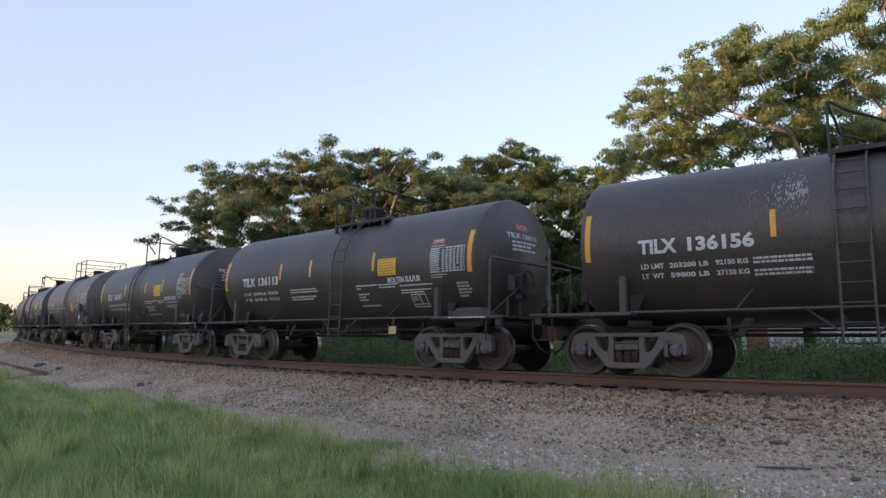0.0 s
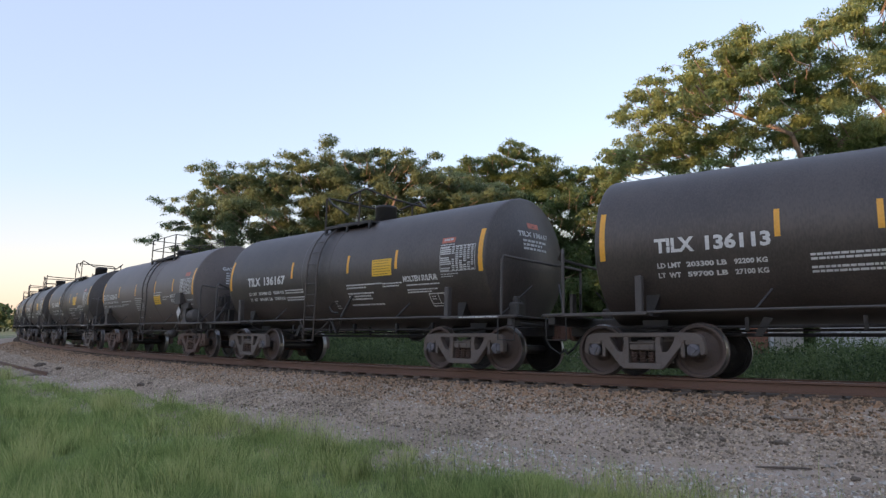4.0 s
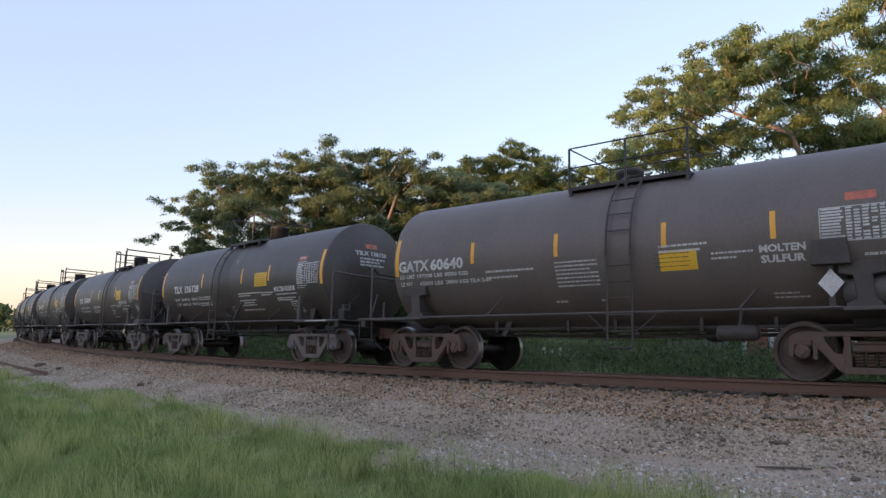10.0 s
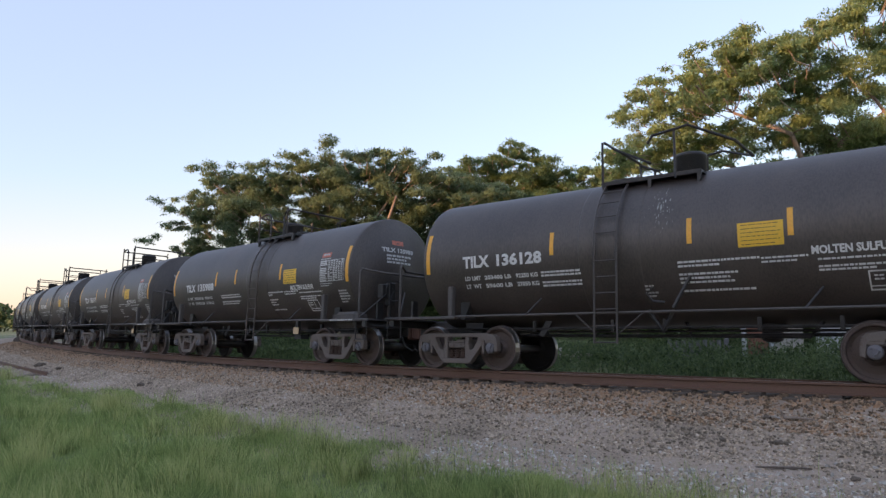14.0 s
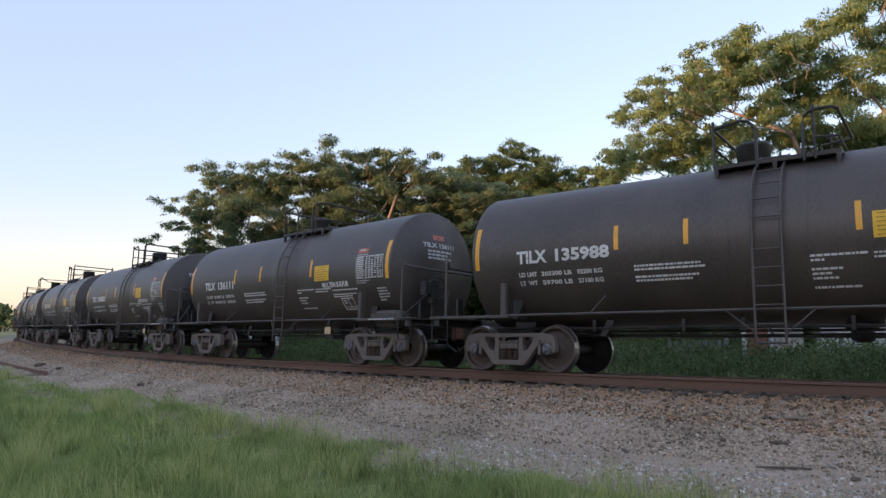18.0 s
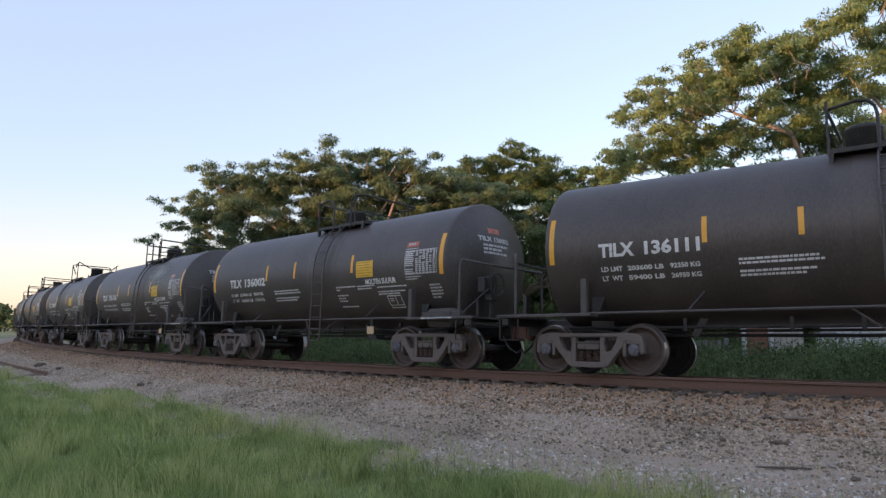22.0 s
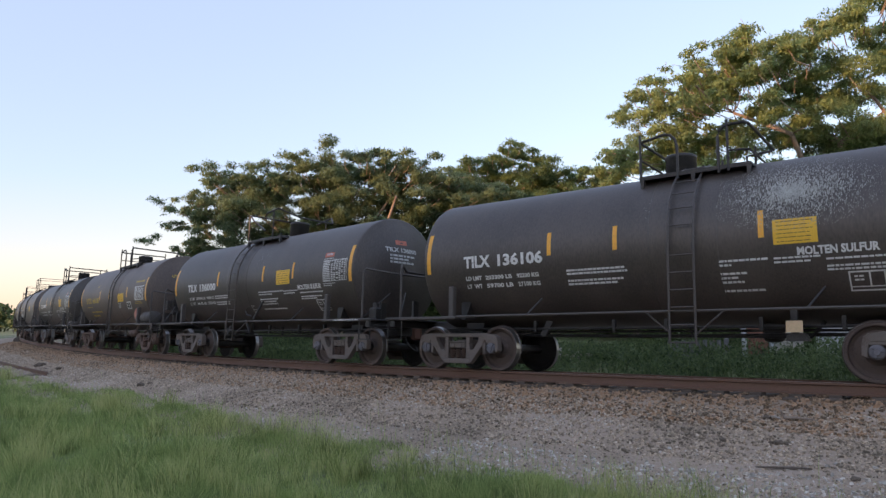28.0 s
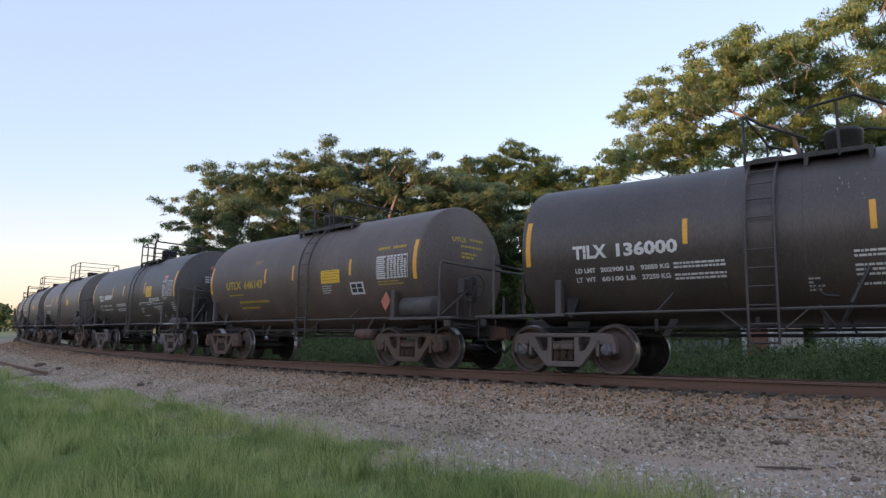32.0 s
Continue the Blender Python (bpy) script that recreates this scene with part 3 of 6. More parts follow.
def top_platform(car, x0, x1, dome_x, mat, style, hatch=0.72):
    """Walkway with its rail round the hatch and valve housing."""
    for y in (-0.75, 0.75):
        bm = box(B(), x0, x1, y - 0.2, y + 0.2, 3.56, 3.60)
        box(bm, x0 + 0.01, x1 - 0.01, y - 0.197 if y < 0 else y + 0.16, y - 0.16 if y < 0 else y + 0.197, 3.54, 3.61)
        part("walkway", bm, mat, car, "black steel grating walkway")
    for x in (x0, x1 - 0.3):
        part("cross_walk", box(B(), x, x + 0.3, -0.55, 0.55, 3.565, 3.605), mat, car)
    for x in (x0 + 0.05, (x0 + x1) / 2, x1 - 0.05):
        for s in (-1, 1):
            part("walkway_bracket", slab(B(), [(x - 0.03, 3.57), (x + 0.05, 3.57), (x + 0.02, 3.36), (x - 0.02, 3.36)], s * 0.92 - 0.03, s * 0.92 + 0.03), mat, car)
    posts = {"T": (x0 + 0.03, x0 + 1.58), "R": (x0 + 0.03, x0 + 1.42), "G": (x0 + 0.03, (x0 + x1) / 2, x1 - 0.03)}[style]
    for s in (-1, 1):
        for x in posts:
            part("rail_post", tube(B(), [(x, s * 0.94, 3.5), (x, s * 0.94, 4.4)], 0.024, 5), mat, car)
    if style == "G":
        for z in (4.4, 4.0):
            part("guard_rail", tube(B(), [(x0 + 0.03, -0.94, z), (x1, -0.94, z), (x1, 0.94, z), (x0 + 0.03, 0.94, z), (x0 + 0.03, -0.94, z)], 0.016, 5), mat, car, "thin pipe guard rail")
    else:
        xa, xb = posts
        if style == "T":
            # two hoops either side of the ladder, each crossing the car
            xr = x0 + 1.42
            for z, d in ((4.26, 0.0), (3.92, 0.02)):
                if d == 0:
                    part("guard_rail", tube(B(), [(xa, 0.94, 3.5), (xa, 0.94, 4.2), (xa, 0.88, z), (xa, -0.88, z), (xa + 0.06, -0.94, z + 0.01), (xa + 0.42, -0.94, z + 0.07), (xa + 0.56, -0.94, z + 0.05), (xa + 0.65, -0.94, z - 0.05), (xa + 0.68, -0.94, z - 0.18), (xa + 0.68, -0.94, 3.48)], 0.027, 7), mat, car, "bent pipe guard rail")
                    part("guard_rail", tube(B(), [(xr, -0.94, 3.48), (xr, -0.94, z - 0.14), (xr + 0.03, -0.94, z - 0.03), (xr + 0.10, -0.94, z + 0.03), (xr + 0.22, -0.94, z + 0.05), (xr + 0.42, -0.94, z + 0.05), (xr + 0.50, -0.86, z + 0.03), (xr + 0.50, 0.86, z), (xr + 0.42, 0.94, z), (xr, 0.94, z - 0.03), (xr, 0.94, 3.48)], 0.027, 7), mat, car, "bent pipe guard rail")
                else:
                    part("mid_rail", tube(B(), [(xa, -0.92, z), (xa, 0.92, z)], 0.02, 6), mat, car)
                    part("mid_rail", tube(B(), [(xr + 0.16, -0.92, z - 0.06), (xr + 0.48, -0.8, z - 0.06), (xr + 0.48, 0.9, z - 0.06)], 0.02, 6), mat, car)
        else:
            rails_round(car, xa, xb, mat)
    r, h = (0.27, 3.98) if style == "G" else (0.285, 4.11)
    bm = lathe(B(), [(3.5, r), (h - 0.03, r), (h - 0.02, r + 0.008), (h + 0.03, r + 0.008), (h + 0.05, r - 0.02), (h + 0.06, 0.02)], "z", 24, (dome_x, 0, 0))
    part("valve_housing", bm, mat, car, "round black housing with a flat lid", True)
    part("hatch", lathe(B(), [(3.5, 0.26), (3.74, 0.26), (3.75, 0.3), (3.79, 0.3), (3.82, 0.2), (3.83, 0.02)], "z", 20, (dome_x + hatch, 0, 0)), mat, car)
    for k in range(4):
        a = k * math.pi / 2 + 0.4
        part("hatch_bolt", lathe(B(), [(3.74, 0.025), (3.88, 0.025)], "z", 6, (dome_x + hatch + 0.3 * math.cos(a), 0.3 * math.sin(a), 0)), mat, car)


def turned(bm, flip):
    if flip:
        bmesh.ops.rotate(bm, verts=bm.verts, cent=(0, 0, 0), matrix=Matrix.Rotation(math.pi, 3, "Z"))
    return bm


def tank_car(style, mat, frame_mat, truck_mat, label, flip=False, res=(4.4, 5.38), band=(0.12, 1.28)):
    """A tank car with everything but its own lettering."""
    car = tagged(new("tank_car"), label, "tank car", "cars of the freight train")
    tank_shell(car, mat, band)
    # frame: stub sills, saddles, end platforms, running rails
    for s in (-1, 1):
        part("stub_sill", box(B(), min(s * 3.2, s * 5.98), max(s * 3.2, s * 5.98), -0.22, 0.22, 0.72, 1.06, 0.02), frame_mat, car)
        bm = B()
        slab(bm, [(s * 4.187 - 0.2, 0.80), (s * 4.187 + 0.2, 0.80), (s * 4.187 + 0.3, 1.35), (s * 4.187 - 0.3, 1.35)], -0.5, 0.5)
        part("body_bolster", bm, frame_mat, car)
        box_bm = box(B(), min(s * 4.0, s * 5.95), max(s * 4.0, s * 5.95), -1.5, -1.3, 1.04, 1.10, 0.01)
        part("running_board", box_bm, M_DUST, car)
        part("running_board", box(B(), min(s * 4.0, s * 5.95), max(s * 4.0, s * 5.95), 1.3, 1.5, 1.04, 1.10, 0.01), frame_mat, car)
        part("end_platform", box(B(), min(s * 5.52, s * 5.98), max(s * 5.52, s * 5.98), -1.5, 1.5, 1.045, 1.085, 0.01), frame_mat, car)
        part("end_sill", box(B(), min(s * 5.72, s * 5.86), max(s * 5.72, s * 5.86), -1.46, 1.46, 0.9, 1.04, 0.01), frame_mat, car)
        if style in "TU":
            for y in (-1, 1):
                part("saddle_post", box(B(), s * 4.12 - 0.09, s * 4.12 + 0.03, min(y * 1.36, y * 1.46), max(y * 1.33, y * 1.46), 1.06, 1.72, 0.015), M_DUST, car)
                part("saddle_web", slab(B(), [(s * 4.12 - 0.02, 1.05), (s * 4.12 + 0.08, 1.05), (s * 4.12 + 0.34, 1.68), (s * 4.12 - 0.02, 1.68)], min(y * 0.7, y * 1.08), max(y * 0.7, y * 1.08)), frame_mat, car)
        else:
            for y in (-1, 1):
                x = s * 4.25
                part("saddle", slab(B(), [(x - 0.22, 1.06), (x + 0.24, 1.06), (x + 0.24, 1.14), (x + 0.16, 1.22), (x + 0.13, 1.55), (x + 0.30, 1.58), (x + 0.30, 1.76), (x - 0.30, 1.76), (x - 0.30, 1.58), (x - 0.12, 1.55), (x - 0.08, 1.22), (x - 0.22, 1.14)], min(y * 0.9, y * 1.42), max(y * 0.9, y * 1.42), 0.015), frame_mat, car)
        # grab rails at the corners
        for y in (-1, 1):
            pts = [(s * 5.56, y * 1.44, 1.08), (s * 5.56, y * 1.44, 2.2), (s * 5.58, y * 1.4, 2.28), (s * 5.9, y * 0.9, 2.2), (s * 5.92, 0, 2.2)]
            part("grab_rail", tube(B(), pts, 0.029, 7), M_DUST, car)
            part("rail_brace", tube(B(), [(s * 5.56, y * 1.44, 1.1), (s * 5.9, y * 0.9, 1.7)], 0.018, 5), frame_mat, car)
            bm = B()
            tube(bm, [(s * 5.5, y * 1.46, 1.06), (s * 5.5, y * 1.46, 0.62), (s * 5.9, y * 1.46, 0.62), (s * 5.9, y * 1.46, 1.06)], 0.016, 5)
            part("step", bm, frame_mat, car, "bent bar sill step")
        # placard holders on the platform end
        bm = slab(B(), [(s * 5.60, 1.06), (s * 5.66, 1.06), (s * 5.66, 1.5), (s * 5.60, 1.5)], -0.95, -0.78)
        part("end_bracket", bm, frame_mat, car)
        part("uncoupling_rod", tube(B(), [(s * 6.0, -1.4, 0.95), (s * 6.02, -0.6, 0.92), (s * 6.02, -0.1, 1.05)], 0.014, 5), frame_mat, car)
        add_coupler(car, s, frame_mat)
        add_truck(car, s * TRUCKS / 2, truck_mat)
        for q in (-1, 1):
            add_wheelset(car, s * TRUCKS / 2 + q * AXLES / 2, CAP_ME if style == "T" else CAP_RUSTY)
    for y in (-1, 1):
        part("running_rail", tube(B(), [(-4.0, y * 1.46, 1.09), (4.0, y * 1.46, 1.09)], 0.024, 6), M_DUST, car)
        for x in (-2.3, 2.55):
            part("rail_strut", tube(B(), [(x, y * 1.46, 1.09), (x + 0.22, y * 1.24, 1.42)], 0.02, 5), frame_mat, car)
    # brake gear: end-platform valve, cylinder with wheel, rods and a reservoir below
    r0, r1 = res
    if style == "T":
        bm = box(B(), r0, r1, -1.29, -0.88, 0.90, 1.29, 0.07)
        box(bm, r0 - 0.15, r0 + 0.06, -1.26, -1.06, 1.06, 1.22, 0.01)
        box(bm, r1 - 0.06, r1 + 0.20, -1.26, -1.06, 1.06, 1.22, 0.01)
    else:
        bm = lathe(B(), [(r0, 0.02), (r0 + 0.01, 0.22), (r0 + 0.03, 0.24), ((r0 + r1) / 2 - 0.02, 0.24), ((r0 + r1) / 2, 0.25), ((r0 + r1) / 2 + 0.02, 0.24), (r1 - 0.03, 0.24), (r1 - 0.01, 0.22), (r1, 0.02)], "x", 22, (0, -1.16, 1.33))
    part("air_reservoir", turned(bm, flip), M_DUST, car, "painted steel air reservoir", style != "T")
    bm = B()
    box(bm, 5.66, 5.84, -0.75, -0.55, 1.45, 2.0, 0.02)
    box(bm, 5.62, 5.8, -0.95, -0.72, 1.62, 1.95, 0.02)
    part("brake_housing", turned(bm, flip), frame_mat, car)
    bm = B()
    tube(bm, [(5.74, -0.65, 1.06), (5.74, -0.65, 1.5)], 0.05, 8)
    part("brake_stand", turned(bm, flip), frame_mat, car)
    bm = B()
    ring = [(5.90, -0.65 + 0.25 * math.cos(2 * math.pi * k / 20), 1.8 + 0.25 * math.sin(2 * math.pi * k / 20)) for k in range(21)]
    tube(bm, ring, 0.016, 5)
    for k in range(3):
        a = 2 * math.pi * k / 3
        tube(bm, [(5.88, -0.65, 1.8), (5.90, -0.65 + 0.25 * math.cos(a), 1.8 + 0.25 * math.sin(a))], 0.012, 4)
    part("brake_wheel", turned(bm, flip), frame_mat, car, "round hand brake wheel")
    # control valve on the platform
    bm = B()
    box(bm, 5.62, 5.86, -1.3, -1.08, 1.09, 1.36, 0.03)
    lathe(bm, [(1.36, 0.07), (1.46, 0.07), (1.48, 0.04)], "z", 10, (5.74, -1.19, 0))
    part("control_valve", turned(bm, not flip), frame_mat, car)
    part("brake_rod", tube(B(), [(-3.2, -0.5, 0.80), (-1.2, -0.52, 0.80), (3.1, -0.5, 0.80)], 0.025, 5), frame_mat, car)
    part("heater_pipe", tube(B(), [(-3.3, -0.25, 0.95), (-3.1, -0.3, 0.74), (-0.2, -0.3, 0.72), (0.1, -0.3, 0.72), (3.0, -0.3, 0.74), (3.3, -0.25, 0.95)], 0.032, 7), frame_mat, car)
    part("brake_lever", slab(B(), [(-2.5, 0.72), (-2.38, 0.70), (-2.2, 1.0), (-2.34, 1.02)], -0.62, -0.59), frame_mat, car)
    part("train_line", tube(B(), [(-5.8, -0.35, 0.9), (-3.4, -0.6, 0.86), (3.4, -0.6, 0.86), (5.8, -0.35, 0.9)], 0.03, 6), frame_mat, car)
    for x in (-2.6, -0.9, 0.1, 1.7, 2.9):
        part("pipe_hanger", box(B(), x - 0.03, x + 0.03, -0.64, -0.56, 0.80, 1.02), frame_mat, car)
    part("bottom_outlet", lathe(B(), [(0.62, 0.1), (0.66, 0.17), (0.8, 0.17), (0.82, 0.24), (0.98, 0.24)], "z", 16, (1.75, 0, 0)), frame_mat, car)
    part("steam_inlet", tube(B(), [(0.4, -0.35, 0.98), (0.5, -0.4, 0.72), (2.4, -0.4, 0.70), (2.6, -0.35, 0.95)], 0.035, 6), frame_mat, car)
    if style == "T" and not flip:
        part("marker_plate", box(B(), 2.15, 2.39, -1.02, -1.0, 0.75, 0.93), M_MARKER, car, "small amber-white marker plate")
        part("valve_funnel", slab(B(), [(2.12, 0.62), (2.45, 0.62), (2.40, 0.74), (2.16, 0.74)], -0.95, -0.7), frame_mat, car)
        part("plate_post", box(B(), 2.22, 2.32, -0.99, -0.9, 0.74, 1.15), frame_mat, car)
    if style == "T" and flip:
        part("outlet_handle", tube(B(), [(0.22, -1.40, 1.52), (0.10, -1.44, 1.40), (0.22, -1.44, 1.27), (0.40, -1.40, 1.25)], 0.024, 5), frame_mat, car)
        part("outlet_link", tube(B(), [(0.12, -1.42, 1.12), (0.36, -1.38, 0.76), (0.55, -1.40, 1.12)], 0.04, 6), frame_mat, car)
        part("outlet_link", tube(B(), [(0.55, -1.42, 1.15), (0.80, -1.28, 1.68)], 0.032, 6), frame_mat, car)
    return car


def reservoir_under(car, mat, x=2.1, r=0.13):
    part("under_reservoir", lathe(B(), [(x, 0.02), (x + 0.02, r * 0.85), (x + 0.08, r), (x + 0.38, r), (x + 0.39, r + 0.012), (x + 0.42, r + 0.012), (x + 0.43, r), (x + 0.58, r), (x + 0.64, r * 0.85), (x + 0.66, 0.02)], "x", 18, (0, -1.1, 0.74)), mat, car, "cylindrical reservoir below the tank", True)
    part("reservoir_hanger", tube(B(), [(x + 0.35, -1.1, 0.80), (x + 0.35, -0.9, 1.12)], 0.03, 5), mat, car)


def tape(car, x, z0, z1, w=0.085, label=""):
    return decal("reflective_tape", x - w / 2, x + w / 2, z0, z1, M_YELLOW, car, label, lean=0.0)


def outline_box(car, x0, x1, z0, z1, mat, split=0.55):
    """A stencilled frame with one upright and one cross line."""
    t = 0.022
    for k, (a, b, c, d) in enumerate(((x0, x1, z1 - t, z1), (x0, x1, z0, z0 + t), (x0, x0 + t, z0 + t, z1 - t), (x1 - t, x1, z0 + t, z1 - t), (x0 + (x1 - x0) * split, x0 + (x1 - x0) * split + t, z0 + 0.07, z1 - t), (x0 + t, x1 - t, z0 + 0.055, z0 + 0.07))):
        decal("stencil_line", a, b, c, d, mat, car)
    bars("small_lettering", x0 + 0.07, z1 - 0.06, [0.12, 0.12], mat, car, h=0.03, gap=0.05, seed=3)


def data_panel(car, x0, x1, z0, z1, mat, rows=9, seed=0):
    decal("panel_border", x0, x0 + 0.015, z0, z1, mat, car)
    decal("panel_border", x1 - 0.015, x1, z0, z1, mat, car)
    decal("panel_border", x0 + 0.015, x1 - 0.015, z1 - 0.012, z1, mat, car)
    decal("panel_border", x0 + 0.015, x1 - 0.015, z0, z0 + 0.012, mat, car)
    h = (z1 - z0) / rows
    rnd = random.Random(seed)
    v, f = [], []
    cols = [0.0, 0.34, 0.45, 0.56, 0.68, 0.79, 0.9, 1.0]
    rows, h = rows + 3, (z1 - z0 - 0.01) / (rows + 3)
    for k in range(rows):
        zb = z1 - k * h - 0.014
        for a, b in zip(cols, cols[1:]):
            xa, xb = x0 + 0.025 + (x1 - x0 - 0.04) * a, x0 + 0.005 + (x1 - x0 - 0.04) * b
            # a cell: pale ground with two thin dark gaps where the figures stand
            for za, zc in ((zb - h * 0.62, zb),):
                if rnd.random() < 0.05:
                    continue
                cut = rnd.uniform(0.75, 1.0)
                o = len(v)
                for zz in (za, zc):
                    v += [on_tank(xa, zz, 0.005), on_tank(xa + (xb - xa) * cut, zz, 0.005)]
                f.append((o, o + 1, o + 3, o + 2))
    tagged(mesh_ob("data_table", v, f, mat, car), kind="stuff")


def letter_T(car, number, seed, load, tare, turned_round=False, tapes=None):
    """White stencils and tapes of the black cars."""
    tapes = tapes or ((-1.7, 0.85, 2.42) if turned_round else (-2.0, -0.56, 1.95))
    lettering("TILX", -3.86, 2.13, 0.245, 0.66, M_WHITE, car)
    if number:
        lettering(number, -3.02, 2.13, 0.245, sum(0.14 if c == "1" else 0.19 for c in number), M_WHITE, car)
    else:
        bars("small_lettering", -3.06, 2.375, [0.96], M_WHITE, car, h=0.24, seed=seed)
    lettering("LD LMT", -3.84, 1.88, 0.085, 0.40, M_WHITE, car)
    lettering("LT  WT", -3.84, 1.72, 0.085, 0.38, M_WHITE, car)
    for text, z in ((load, 1.88), (tare, 1.72)):
        if text:
            a, b = text.split("  ")
            lettering(a, -3.35, z, 0.085, 0.64, M_WHITE, car)
            lettering(b, -2.60, z, 0.085, 0.50, M_WHITE, car)
        else:
            bars("small_lettering", -3.30, z + 0.085, [0.62], M_OFFWHITE, car, h=0.085, seed=seed)
            bars("small_lettering", -2.56, z + 0.085, [0.42], M_OFFWHITE, car, h=0.085, seed=seed + 1)
    d = 0.22 if turned_round else 0.0
    bars("small_lettering", -1.50 - d * 2.4, 1.97, [1.15, 1.22, 0.0, 1.1, 0.98], M_WHITE, car, h=0.044, gap=0.062, seed=seed + 4)
    t = 0.62 if turned_round else 0.74
    bars("small_lettering", t, 1.98 if turned_round else 1.95, [1.30, 0.72, 0.0, 0.95, 0.82, 0.88, 0.0, 1.2], M_WHITE, car, h=0.042, gap=0.066, seed=seed + 5)
    bars("small_lettering", t + 1.32 if turned_round else 2.10, 1.96 if turned_round else 1.94, [0.68, 0.55], M_WHITE, car, h=0.035, gap=0.06, seed=seed + 7)
    lettering("MOLTEN SULFUR", 2.44 + d, 1.95, 0.13, 1.08, M_WHITE, car)
    bars("small_lettering", 2.82 - d * 0.4, 1.89, [1.05, 0.0, 0.95, 0.75], M_WHITE, car, h=0.035, gap=0.052, seed=seed + 8)
    outline_box(car, 3.08 + d * 1.25, 3.55 + d * 1.25, 1.40, 1.68, M_WHITE)
    decal("red_sticker", 3.86, 4.24, 2.72, 2.84, M_RED, car, "faded red sticker")
    bars("small_lettering", 3.92, 2.815, [0.26], M_OFFWHITE, car, h=0.06, seed=seed + 9, out=0.008)
    data_panel(car, 3.84, 4.84, 2.10, 2.64, M_OFFWHITE, 9, seed)
    bars("small_lettering", 3.84, 2.69, [0.42], M_OFFWHITE, car, h=0.03, seed=seed + 10)
    bars("small_lettering", 3.85, 2.06, [0.5, 0.36], M_OFFWHITE, car, h=0.025, gap=0.05, seed=seed + 11)
    if turned_round:
        bars("small_lettering", -0.36, 1.62, [0.5, 0.42, 0.55, 0.5, 0.3], M_OFFWHITE, car, h=0.035, gap=0.055, seed=seed + 13)
    else:
        bars("small_lettering", 4.56, 1.87, [0.32, 0.36, 0.4, 0.36, 0.24], M_OFFWHITE, car, h=0.045, gap=0.065, seed=seed + 12)
    tape(car, -4.80, 2.06, 2.93, 0.10)
    for x in tapes:
        tape(car, x, 2.26, 2.70)
    tape(car, 4.98, 2.06, 2.95, 0.12)
    x0, x1 = (1.62, 2.30) if turned_round else (2.12, 2.74)
    decal("yellow_sign", x0, x1, 2.13, 2.52, M_PLACARD, car, "yellow warning sign")
    w = x1 - x0 - 0.1
    bars("sign_text", x0 + 0.05, 2.485, [w, w * 0.9, w, w * 0.95, w, w * 0.9], M_INK, car, h=0.012, gap=0.062, seed=seed + 14, out=0.007)
    if number:
        on_head("TILX " + number, -0.62, 2.82, 0.12, 1.0, M_OFFWHITE, car)
    head_bars(-0.5, 2.76, [0.8, 0.6, 0.75], M_OFFWHITE, car, seed)
    q = [(-0.3, 3.02), (0.06, 3.02), (0.06, 3.14), (-0.3, 3.14)]
    mesh_ob("red_sticker", [(head_x(math.hypot(y, z - TANK_Z)) + 0.006, y, z) for y, z in q], [(0, 1, 2, 3)], M_RED, car)
    v, f, rnd, x = [], [], random.Random(seed), 4.5
    while x < 5.4:
        w = rnd.uniform(0.04, 0.16)
        o = len(v)
        v += [(x, -1.504, 1.056), (x + w, -1.504, 1.056), (x + w, -1.504, 1.084), (x, -1.504, 1.084)]
        f.append((o, o + 1, o + 2, o + 3))
        x += w + 0.02
    tagged(mesh_ob("sill_lettering", v, f, M_OFFWHITE, car), kind="stuff")


